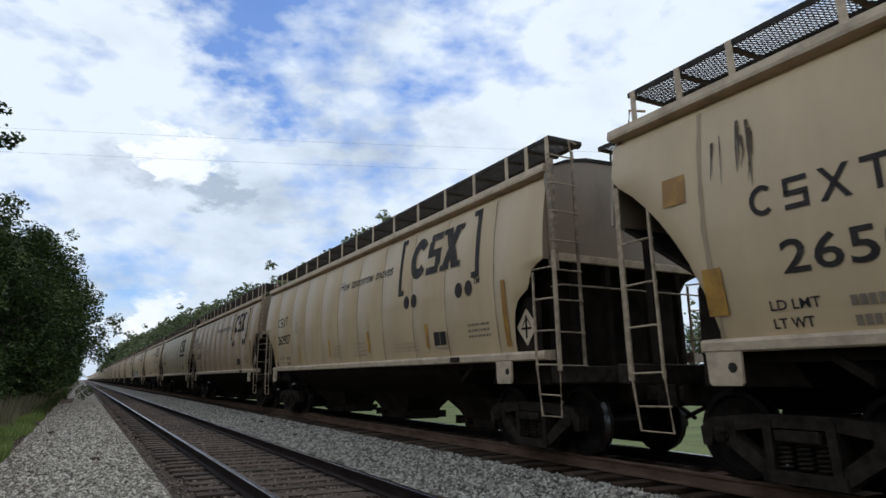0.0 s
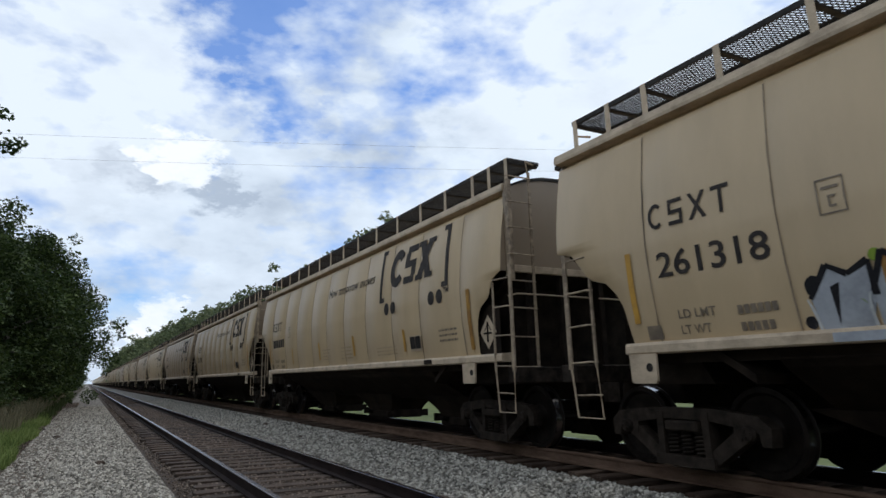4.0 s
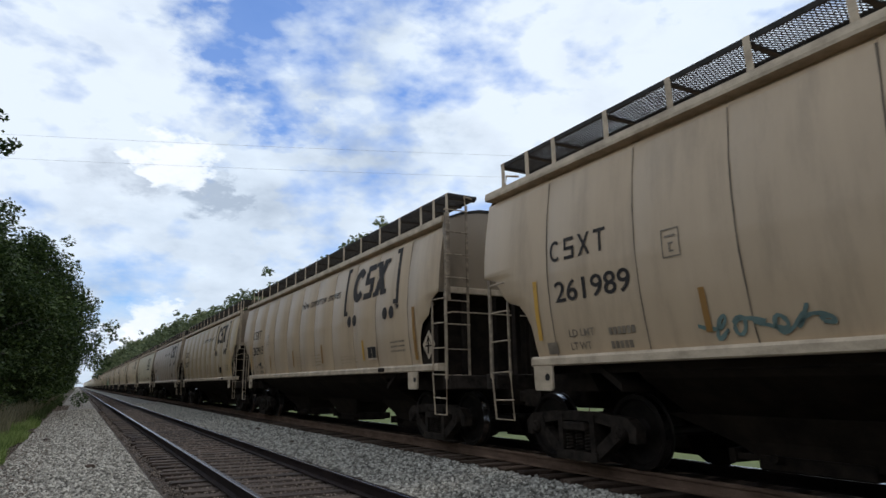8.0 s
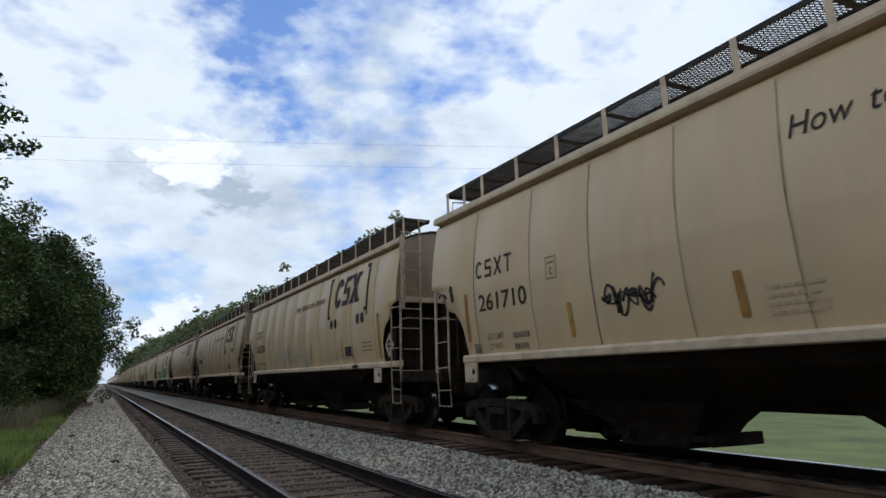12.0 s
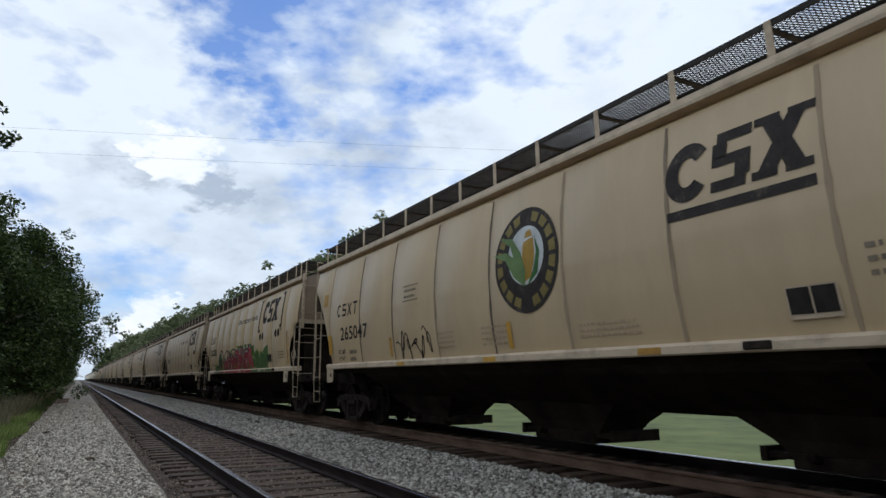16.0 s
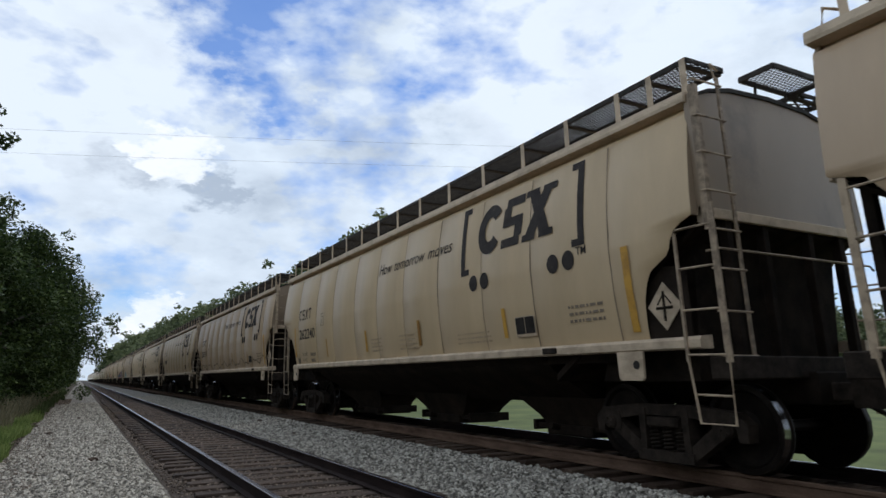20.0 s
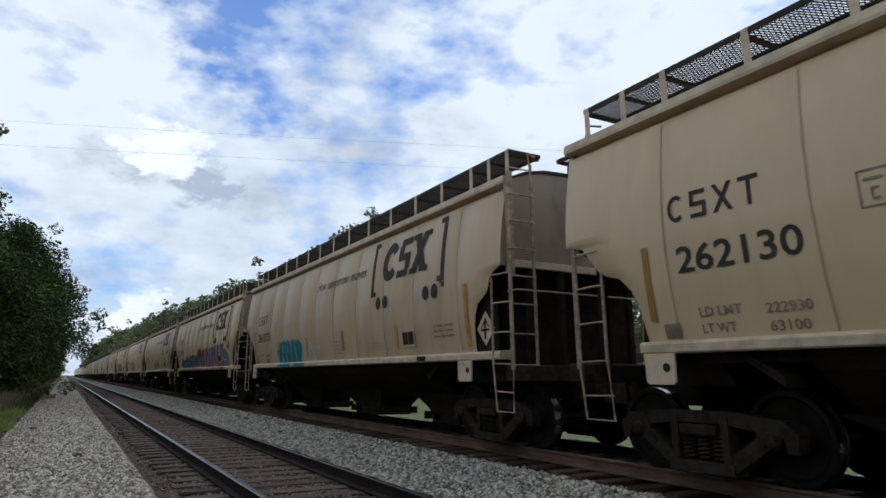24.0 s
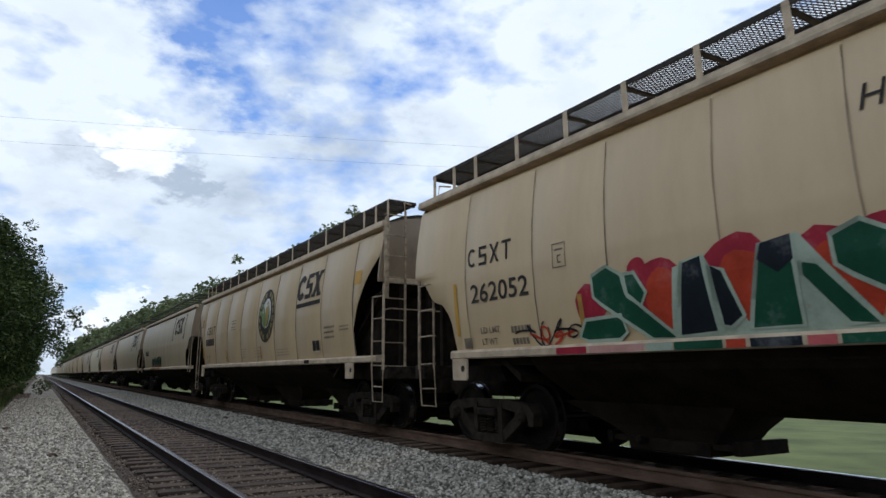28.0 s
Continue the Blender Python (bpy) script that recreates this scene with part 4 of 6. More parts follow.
def lettering_mark(car, hb, big):
    """The owner's mark above the number, as four plain stroke shapes of its size."""
    x, z, w, h = (1.98, 2.62, 1.42, .31) if big else (1.76, 2.75, 1.18, .30)
    t = .052 if big else .045
    q = w / 4.2
    b = bmesh.new()
    cx, cy = x + q * .42, z + h / 2
    ring = [(math.cos(a), math.sin(a)) for a in [radians(48) + radians(264) * i / 14 for i in range(15)]]
    o = [b.verts.new((cx + c * q * .42, cy + s * h * .5, 0)) for c, s in ring]
    n = [b.verts.new((cx + c * (q * .42 - t), cy + s * (h * .5 - t), 0)) for c, s in ring]
    for i in range(14):
        b.faces.new((o[i], o[i + 1], n[i + 1], n[i]))
    part("mark_ring", on_side(b, hb, .009), "ink", car)
    b = bmesh.new()
    x1, x2 = x + q * 1.1, x + q * 1.82
    for u0, u1, v0, v1 in ((x1, x2, z, z + t), (x2 - t, x2, z + t, z + h * .5), (x1, x2, z + h * .5 - t / 2, z + h * .5 + t / 2), (x1, x1 + t, z + h * .5, z + h - t), (x1, x2, z + h - t, z + h)):
        rect(b, u0, u1, v0, v1)
    part("mark_block", on_side(b, hb, .009), "ink", car)
    b = bmesh.new()
    x1, x2 = x + q * 2.12, x + q * 2.98
    flat(b, [(x1, z), (x1 + t * 1.2, z), (x2, z + h), (x2 - t * 1.2, z + h)])
    flat(b, [(x2, z), (x2 - t * 1.2, z), (x1, z + h), (x1 + t * 1.2, z + h)], .001)
    part("mark_cross", on_side(b, hb, .009), "ink", car)
    b = bmesh.new()
    x1, x2 = x + q * 3.25, x + q * 4.05
    rect(b, x1, x2, z + h - t, z + h)
    rect(b, (x1 + x2 - t) / 2, (x1 + x2 + t) / 2, z, z + h - t)
    part("mark_bar", on_side(b, hb, .009), "ink", car)


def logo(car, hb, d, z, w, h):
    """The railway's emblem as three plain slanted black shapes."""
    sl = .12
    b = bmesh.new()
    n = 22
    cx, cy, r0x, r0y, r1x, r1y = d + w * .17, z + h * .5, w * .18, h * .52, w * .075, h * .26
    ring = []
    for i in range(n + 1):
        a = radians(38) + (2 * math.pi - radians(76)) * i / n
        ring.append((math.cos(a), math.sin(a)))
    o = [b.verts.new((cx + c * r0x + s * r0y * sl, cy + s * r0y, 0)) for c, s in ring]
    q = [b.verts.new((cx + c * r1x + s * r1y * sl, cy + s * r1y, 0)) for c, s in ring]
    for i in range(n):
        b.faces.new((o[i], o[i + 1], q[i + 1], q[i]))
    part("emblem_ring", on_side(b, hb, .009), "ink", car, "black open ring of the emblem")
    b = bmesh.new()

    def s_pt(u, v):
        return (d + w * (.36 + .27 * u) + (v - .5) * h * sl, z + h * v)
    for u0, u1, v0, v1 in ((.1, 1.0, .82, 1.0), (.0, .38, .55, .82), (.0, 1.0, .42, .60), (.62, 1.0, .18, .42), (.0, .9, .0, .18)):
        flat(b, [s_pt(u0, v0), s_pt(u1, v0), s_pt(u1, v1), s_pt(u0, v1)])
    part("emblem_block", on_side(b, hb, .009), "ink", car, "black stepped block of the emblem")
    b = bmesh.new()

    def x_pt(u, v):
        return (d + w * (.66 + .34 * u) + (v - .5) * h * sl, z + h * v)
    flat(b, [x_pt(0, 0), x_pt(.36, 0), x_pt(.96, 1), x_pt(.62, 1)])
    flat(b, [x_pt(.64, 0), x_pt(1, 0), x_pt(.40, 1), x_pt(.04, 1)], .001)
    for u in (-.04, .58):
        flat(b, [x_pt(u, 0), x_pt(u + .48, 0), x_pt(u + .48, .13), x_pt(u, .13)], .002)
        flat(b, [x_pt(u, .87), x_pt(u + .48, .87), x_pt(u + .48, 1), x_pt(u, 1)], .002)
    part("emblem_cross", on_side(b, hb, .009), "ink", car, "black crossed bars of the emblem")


def brackets(car, hb):
    for d, s in ((11.48, 1), (14.71, -1)):
        b = bmesh.new()
        t = .13
        rect(b, min(d, d + s * t), max(d, d + s * t), 2.76, 3.95)
        rect(b, min(d + s * t, d + s * .26), max(d + s * t, d + s * .26), 3.85, 3.95)
        rect(b, min(d + s * t, d + s * .26), max(d + s * t, d + s * .26), 2.76, 2.86)
        part("painted_bracket", on_side(b, hb, .009), "ink", car, "tall black square bracket")
    for d in (11.88, 12.22, 14.02, 14.36):
        b = bmesh.new()
        round_spot(b, d, 2.60, .135, sx=.95)
        part("painted_dot", on_side(b, hb, .009), "ink", car, "round black dot")
    b = bmesh.new()
    write(b, "TM", 14.53, 2.64, .20, .11)
    part("trade_mark", on_side(b, hb, .009), "ink", car)


def slogan(car, hb):
    for word, d, w in (("How", 7.80, .66), ("tomorrow", 8.60, 1.42), ("moves", 10.16, .96)):
        b = bmesh.new()
        write(b, word, d, 3.285, w, .24, .25, bold=0.0)
        part("slogan_word", on_side(b, hb, .009), "ink", car, "slanted painted word " + word)


def base_wagon(kind):
    hb = HB + (0.725 if kind == "grain" else 0.0)
    car = empty("hopper_wagon", "tan covered hopper wagon rolling on the track", "hopper wagon", "wagons of the train")
    cut, low = (SWEEP, 2.95) if kind == "grain" else (ARCH, 2.78)
    side_panels(car, hb, cut, kind)
    roof_and_ends(car, hb, cut, low)
    ladders(car, hb, kind)
    running_boards(car, hb)
    hoppers(car, hb)
    truck(car, hb - (1.75 if kind == "grain" else 1.42))
    truck(car, -hb + (1.5 if kind == "grain" else 1.22))
    side_fittings(car, hb)
    small_print(car, hb, [(7.3, 7.9, 1.62, 1.95, 4), (8.8, 9.6, 1.6, 1.95, 4), (11.2, 12.3, 1.6, 1.82, 3)])
    b = bmesh.new()
    for text, z in (("LD LMT", 1.71), ("LT WT", 1.54)):
        write(b, text, 2.0, z, .50 if text == "LD LMT" else .40, .095)
    part("load_lettering", on_side(b, hb, .009), "print" if kind == "slogan" else "ink", car, "small load limit lettering", kind="stuff")
    if kind == "slogan":
        placard(car, hb)
        small_print(car, hb, [(14.25, 14.95, 1.74, 2.02, 3)], "print")
        strips(car, hb, [(1.38, 1.70, 2.54, .09), (4.25, 1.62, 2.09, .08), (7.02, 1.65, 2.12, .10), (9.75, 1.67, 2.15, .12), (12.70, 1.65, 2.10, .10), (15.42, 1.57, 2.60, .12)])
        route_plate(car, hb, 13.0, 1.64)
        lettering_mark(car, hb, False)
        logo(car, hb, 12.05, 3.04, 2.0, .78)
        brackets(car, hb)
        slogan(car, hb)
        b = bmesh.new()
        for x0, x1, y0, y1 in ((3.80, 4.06, 2.47, 2.485), (3.80, 4.06, 2.785, 2.80), (3.80, 3.815, 2.485, 2.785), (4.045, 4.06, 2.485, 2.785), (3.90, 3.97, 2.53, 2.55), (3.90, 3.92, 2.55, 2.62), (3.90, 3.97, 2.62, 2.64), (3.85, 4.01, 2.70, 2.725)):
            rect(b, x0, x1, y0, y1)
        part("plate_box", on_side(b, hb, .009), "print", car, "small outlined box mark")
        b = bmesh.new()
        rect(b, 1.50, 1.72, 1.50, 1.66)
        part("stencil_panel", on_side(b, hb, .009), "print", car, "dark stencilled panel")
    elif kind == "plain":
        strips(car, hb, [(1.38, 1.70, 2.54, .09), (4.25, 1.62, 2.0, .08), (7.05, 1.67, 2.12, .11), (9.78, 1.66, 2.15, .13), (12.70, 1.65, 2.10, .10), (15.42, 1.57, 2.60, .12)])
        lettering_mark(car, hb, False)
        route_plate(car, hb, 13.2, 1.64)
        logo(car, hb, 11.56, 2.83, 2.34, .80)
        b = bmesh.new()
        rect(b, 11.58, 13.95, 2.56, 2.71)
        part("underline", on_side(b, hb, .009), "ink", car, "thick black underline")
        small_print(car, hb, [(11.0, 11.5, 1.66, 2.0, 6)], "print")
    else:
        strips(car, hb, [(1.42, 1.71, 2.20, .24), (5.2, 1.55, 1.95, .11), (9.6, 1.55, 1.95, .11)])
        b = bmesh.new()
        rect(b, 0.88, 1.20, 2.98, 3.31)
        part("reflector_strip", on_side(b, hb, .015, .11), "yellow", car, "worn yellow square patch")
        lettering_mark(car, hb, True)
        route_plate(car, hb, 14.16, 1.62)
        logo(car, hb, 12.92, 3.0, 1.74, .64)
        b = bmesh.new()
        rect(b, 12.9, 14.66, 2.80, 2.91)
        part("underline", on_side(b, hb, .009), "ink", car, "thick black underline")
        # brake wheel on the numbered end
        b = bmesh.new()
        ring = [(.3 + .32 * math.cos(2 * math.pi * i / 20), hb + .10, 2.22 + .32 * math.sin(2 * math.pi * i / 20)) for i in range(21)]
        tube(b, ring, .018, 6)
        for i in range(6):
            an = math.pi * i / 3
            tube(b, [(.3, hb + .06, 2.22), (.3 + .31 * math.cos(an), hb + .10, 2.22 + .31 * math.sin(an))], .010, 5)
        tube(b, [(.3, hb - .1, 2.22), (.3, hb + .10, 2.22)], .05, 8)
        part("brake_wheel", b, "under", car, "dark spoked brake wheel on the end")
        for x0, x1, z0, z1 in ((5.88, 6.58, 2.62, 2.64), (5.88, 6.58, 2.92, 2.94)):
            b = bmesh.new()
            rect(b, x0, x1, z0, z1)
            part("outline_bar", on_side(b, hb, .009), "print", car)
        small_print(car, hb, [(5.95, 6.5, 2.66, 2.9, 2)], "print")
        if kind == "grain":
            small_print(car, hb, [(14.95, 15.6, 1.9, 2.25, 3), (15.9, 16.4, 2.05, 2.2, 2)], "print")
            strips(car, hb, [(16.9, 3.0, 3.3, .34)])
    return car, hb


def crest(car, hb, d=10.15, z=2.83, r=.80):
    """Round grain crest: dark disc with a gold ring of bar letters and a green and gold ear of corn."""
    b = bmesh.new()
    round_spot(b, d, z, r, 40)
    base = part("crest", on_side(b, hb, .010), "ink", car, "round dark grain crest with an ear of corn")
    gold, green = spray("gold", (0.24, 0.18, 0.06)), spray("leafgreen", (0.06, 0.16, 0.05))
    b = bmesh.new()
    for i in range(18):
        if i in (4, 13):
            continue
        a0, a1 = 2 * math.pi * i / 18 + .05, 2 * math.pi * (i + 1) / 18 - .05
        flat(b, [(d + q * r * math.cos(a), z + q * r * math.sin(a)) for q, a in ((.74, a0), (.92, a0), (.92, a1), (.74, a1))])
    part("ring_bars", on_side(b, hb, .013), gold, base)
    b = bmesh.new()
    round_spot(b, d + .02 * r, z + .08 * r, .56 * r, 28)
    part("crest_field", on_side(b, hb, .0118), spray("chalk", (0.62, 0.62, 0.60)), base, "pale field of the crest")
    b = bmesh.new()
    flat(b, [(d + r * x, z + r * y) for x, y in ((-.02, -.42), (.20, -.36), (.30, .0), (.28, .34), (.16, .56), (.02, .52), (-.06, .25), (-.10, -.1))])
    part("ear_of_corn", on_side(b, hb, .0135), spray("corn", (0.42, 0.25, 0.05)), base)
    leaf = spray("husk", (0.16, 0.24, 0.09))
    for n, pts in enumerate((((-.05, -.5), (-.35, -.3), (-.62, .05), (-1.05, .22), (-.60, .22), (-.25, .02), (.0, -.25)),
                             ((.0, -.5), (-.28, -.1), (-.45, .3), (-.85, .55), (-.40, .46), (-.12, .15), (.02, -.2)),
                             ((.05, -.52), (.26, -.25), (.36, .1), (.30, .42), (.46, .1), (.40, -.3)))):
        b = bmesh.new()
        flat(b, [(d + r * x, z + r * y) for x, y in pts])
        part("corn_husk", on_side(b, hb, .016 + .001 * n), green if n == 2 else leaf, base)


def number(car, hb, digits, big):
    b = bmesh.new()
    if not digits:
        for i in range(6):
            rect(b, 1.86 + .24 * i, 2.04 + .24 * i, 2.20, 2.46)
        part("fleet_number", on_side(b, hb, .010), "ink", car, "unreadable painted number")
        return
    if big:
        write(b, digits, 2.22, 2.04, 1.74, .31, 0, 1.05)
    else:
        write(b, digits, 1.82, 2.19, 1.44, .28, 0, 1.0)
    part("fleet_number", on_side(b, hb, .010), "ink", car, "black painted fleet number", kind="stuff")


LOADS = {29: ("222930", "63100"), 33: ("222700", "68300")}


def loads(car, hb, figures):
    """Load limit and light weight: figures where they can be read, bars where not."""
    b = bmesh.new()
    for k, z in ((0, 1.69), (1, 1.52)):
        if figures:
            write(b, figures[k], 2.76, z, .46 if k == 0 else .40, .095)
        else:
            for j in range(6 - k):
                rect(b, 2.76 + .078 * j, 2.82 + .078 * j, z, z + .09)
    part("load_figure", on_side(b, hb, .009), "print", car, "small load figures", kind="stuff")

# ---- the train ----
# where each wagon's numbered end stands along the line at the start
ENDS = [6.04, 23.93, 41.81, 59.68, 77.60, 95.52, 113.43, 131.35, 149.26, 167.23, 185.27, 203.31, 221.34, 239.43, 257.43, 275.46, 293.75, 312.04, 330.33, 349.79, 369.20, 387.29, 405.32, 423.38, 441.44, 459.40, 477.46, 495.47, 513.49, 531.51, 549.52, 567.50, 585.54, 603.52, 621.50]
# place in the train -> kind, number, paint
PLAIN, GRAIN = {3: "265504", 14: "265430"}, {0: "265031", 19: "265173", 20: "265047", 35: ""}
NUMBERS = {1: "262927", 2: "262681", 4: "261047", 5: "261318", 7: "261980", 8: "262899", 9: "262458", 10: "261989", 11: "262915", 12: "262277", 13: "261349", 15: "261710",
           16: "263030", 18: "262951", 21: "262283", 22: "262475", 23: "262477", 24: "262606", 25: "262240", 26: "262717", 29: "262130", 30: "261073", 31: "261909", 32: "262697",
           33: "261986", 34: "262052"}
PAINTS = {3: "olive", 10: "tan_dark", 11: "tan_dark", 23: "tan_dark", 13: "mauve", 14: "olive", 2: "tan_dark", 8: "tan_dark", 12: "tan", 15: "tan", 18: "tan", 24: "tan_dark", 30: "tan_dark", 22: "tan_light", 36: "olive", 26: "tan_dark", 21: "tan_light", 4: "tan_light", 31: "tan_light", 32: "tan_light", 33: "tan_light", 34: "tan_light"}


# outlines of all the lettering, made while the place is still empty
for text in NUMBERS.values():
    glyphs(text, 1.0)
for text in (*PLAIN.values(), *[v for v in GRAIN.values() if v]):
    glyphs(text, 1.0)
    glyphs(text, 1.0, 0, 1.05)
for pair in LOADS.values():
    for text in pair:
        glyphs(text, 1.0)
for ch in "KAEN":
    glyphs(ch, 1.0, bold=.115)
    glyphs(ch, 1.0, bold=.085)
glyphs("FREE", 1.0, bold=-0.01)
BASE = {k: base_wagon(k) for k in ("slogan", "plain", "grain")}


def travelled(t):
    return 22.12 * t - 0.0105 * t * t


def repaint(car, paint_name):
    for o in car.children:
        if o.data and o.data.materials and o.data.materials[0] == M["tan"]:
            o.material_slots[0].link = "OBJECT"
            o.material_slots[0].material = M[paint_name]


# what is too small to see on wagons that never come near
FINE = ("seam", "rung", "stirrup", "bracket", "grab_rail", "end_post", "air_hose", "spring", "bearing_cap", "tread", "small_lettering", "reflector_strip", "plate_box", "stencil_panel", "trade_mark",         "outlet_gate", "arch_rail", "step_grating", "end_lettering", "soot_streak", "lifting_hole", "sill_bracket", "route_plate", "plate_field", "clip", "placard_backing", "end_platform", "corner_post", "bolster", "end_flange", "bolster_web",
        "painted_dot", "jacking_pad", "coupler", "load_lettering", "mark_ring", "mark_block", "mark_cross", "mark_bar", "slogan_word", "centre_sill", "sill_web", "grating", "draft_sill", "axle", "end_ladder", "end_sill", "placard_board", "panel")


def plain_name(ob):
    return ob.name.split(".")[0]


def stripped(kind, very):
    """A plainer copy of a wagon for the far end of the train."""
    src, hb = BASE[kind]
    car = copy_thing(src, pose(0, 0, 0))
    gone = [o for o in car.children_recursive if plain_name(o) in FINE or (very and plain_name(o) == "side_frame")]
    if very:
        for o in car.children:
            if plain_name(o) in ("side_ladder", "hopper_bay", "slope_sheet", "emblem_ring", "emblem_block", "emblem_cross", "painted_bracket", "underline"):
                gone += [*o.children_recursive, o]
    for o in set(gone):
        bpy.data.objects.remove(o)
    for o in [o for o in car.children if plain_name(o) == "side_sheet"]:
        other = o.copy()
        other.matrix_basis = pose(0, 0, 0, 0, 0, 180)
        scene.collection.objects.link(other)
    return car, hb


PLAINER = {(k, very): stripped(k, very) for k in BASE for very in (False, True)}
WAGONS = []
for i in range(-1, 62):
    kind = "plain" if i in PLAIN or i in (40, 47, 52, 58) else "grain" if i in GRAIN or i in (44,) else "slogan"
    src, hb = PLAINER[kind, i > 44] if i > 35 or i < 0 else BASE[kind]
    if i < 0:
        end = ENDS[0] + 18.0 * i
    elif i < len(ENDS):
        end = ENDS[i]
    else:
        end = ENDS[-1] + 18.02 * (i - len(ENDS) + 1) + (1.45 if i >= 35 else 0)
    car = copy_thing(src, pose(LINE, end - hb, 0))
    number_text = PLAIN.get(i) or GRAIN.get(i) or NUMBERS.get(i)
    if 0 <= i < 35:
        loads(car, hb, LOADS.get(i))
    if i < 37:
        number(car, hb, number_text, kind == "grain")
    if kind == "grain" and i <= 44:
        crest(car, hb)
    if i in PAINTS:
        repaint(car, PAINTS[i])
    elif i > 36:
        repaint(car, ("tan", "tan_dark", "tan", "olive", "mauve", "tan", "cream")[(i * 5) % 7])
    WAGONS.append((i, car, hb, end - hb))
bpy.data.batch_remove([o for c, _ in [*BASE.values(), *PLAINER.values()] for o in (*c.children_recursive, c)])

# ---- trees ----
def leaf_points(rnd, centre, radius, count, size, squash=0.85):
    """Many small folded leaf sprays in an uneven ball about centre: vertices, four to a leaf."""
    out = []
    for _ in range(count):
        while True:
            p = Vector((rnd.uniform(-1, 1), rnd.uniform(-1, 1), rnd.uniform(-1, 1)))
            if 0.2 < p.length < 1:
                break
        p = Vector((p.x * radius, p.y * radius, p.z * radius * squash)) + centre
        u = Vector((rnd.gauss(0, 1), rnd.gauss(0, 1), rnd.gauss(0, .6))).normalized()
        w = Matrix.Rotation(rnd.uniform(0, 6.28), 3, u) @ u.orthogonal().normalized()
        s = size * rnd.uniform(.6, 1.35)
        out += [p - u * s, p + w * s * .5, p + u * s, p - w * s * .5 + Vector((0, 0, s * .15))]
    return out


def leaf_mesh(name, pts, mat):
    me = bpy.data.meshes.new(name)
    faces = []
    for i in range(0, len(pts), 4):
        faces += [(i, i + 1, i + 2), (i, i + 2, i + 3)]
    me.from_pydata([tuple(p) for p in pts], [], faces)
    me.materials.append(M[mat])
    return me


def tree_template(name, seed, height, spread, leaves, size, leaf_mat, label, low=0.15, limbs=16):
    rnd = random.Random(seed)
    t = empty(name, label, "tree", "trees along the line")
    trunk = bmesh.new()
    lean = Vector((rnd.uniform(-.06, .06), rnd.uniform(-.06, .06), 0)) * height
    pts = [Vector((0, 0, -.4)) + lean * f * f + Vector((0, 0, (height * .8 + .4) * f)) for f in (0, .08, .3, .6, 1)]
    tube(trunk, pts, [height * .03, height * .022, height * .018, height * .011, height * .003], 8)
    clumps = []
    for i in range(limbs):
        f = low + (1 - low) * (i / (limbs - 1)) ** .9
        a = i * 2.4 + rnd.uniform(-.5, .5)
        reach = spread * (math.sin(math.pi * min(1, .22 + .66 * f)) ** .6) * rnd.uniform(.6, 1.05)
        root = Vector((0, 0, height * f * .72)) + lean * (f * .72) ** 2
        tip = root + Vector((math.cos(a) * reach, math.sin(a) * reach, height * (.06 + .1 * rnd.random())))
        tube(trunk, [root, root.lerp(tip, .5) + Vector((0, 0, .03 * height)), tip], [height * .008, height * .005, height * .002], 5)
        clumps += [(tip, spread * rnd.uniform(.28, .42)), (root.lerp(tip, .6), spread * rnd.uniform(.28, .42))]
        for _ in range(4):
            clumps.append((tip + Vector((rnd.gauss(0, .3), rnd.gauss(0, .3), rnd.gauss(.05, .25))) * spread, spread * rnd.uniform(.09, .22)))
    for _ in range(7):
        clumps.append((lean + Vector((rnd.gauss(0, .3) * spread, rnd.gauss(0, .3) * spread, height * rnd.uniform(.8, .98))), spread * rnd.uniform(.12, .28)))
    part("trunk", trunk, "bark", t, "grey trunk with its limbs")
    total_r = sum(r * r for _, r in clumps)
    cloud = []
    for c, r in clumps:
        cloud += leaf_points(rnd, c, r, int(leaves * r * r / total_r), size)
    crown = new("crown", leaf_mesh("crown", cloud, leaf_mat))
    crown.parent = t
    tagged(crown, "crown of many small leaves")
    return t, cloud


near_oak = [tree_template("broadleaf_tree", 11 + i, 9.0, 3.1, 22000, 0.092, "leaf", "dense dark green broadleaf tree beside the line", .08)[0] for i in range(3)]
near_oak.append(tree_template("broadleaf_tree", 15, 9.0, 3.5, 22000, 0.092, "leaf", "broadleaf tree with its crown held out over the stones", .36)[0])
mid_oak = [tree_template("broadleaf_tree", 21 + i, 9.0, 3.1, 5000, 0.17, "leaf", "dark green broadleaf tree farther along the line", .04)[0] for i in range(2)]
far = [tree_template("broadleaf_tree", 31 + i, 17.5, 5.8, 9000, 0.30, "hazed_leaf", "green broadleaf tree beyond the meadow", .08) for i in range(3)]
rt = random.Random(77)
# dense row on the camera's side of the line
LEFT = [(-8.6, 26, 1.08), (-5.4, 29, .98), (-4.9, 33.5, 1.03), (-8.6, 36, 1.3), (-3.6, 38, 1.08), (-7.0, 42, 1.3), (-3.4, 43, 1.06), (-3.2, 48.5, 1.02), (-6.0, 51, 1.3), (-3.3, 54, 1.0), (-3.6, 61, 1.0), (-2.4, 45, 1.0), (-2.5, 57, 1.0), (-5.5, 62, 1.25)]
y = 68.0
while y < 330:
    LEFT.append((rt.uniform(-5.4, -4.4), y, rt.uniform(.85, 1.1)))
    y += rt.uniform(6, 10)
for x, y, s in LEFT:
    src = near_oak[3] if x > -2.6 else near_oak[rt.randrange(3)] if y < 75 else mid_oak[rt.randrange(2)]
    c = copy_thing(src, pose(x, y, -.5, 0, 0, rt.uniform(0, 360)))
    c.scale = (s, s, s * rt.uniform(.92, 1.05))
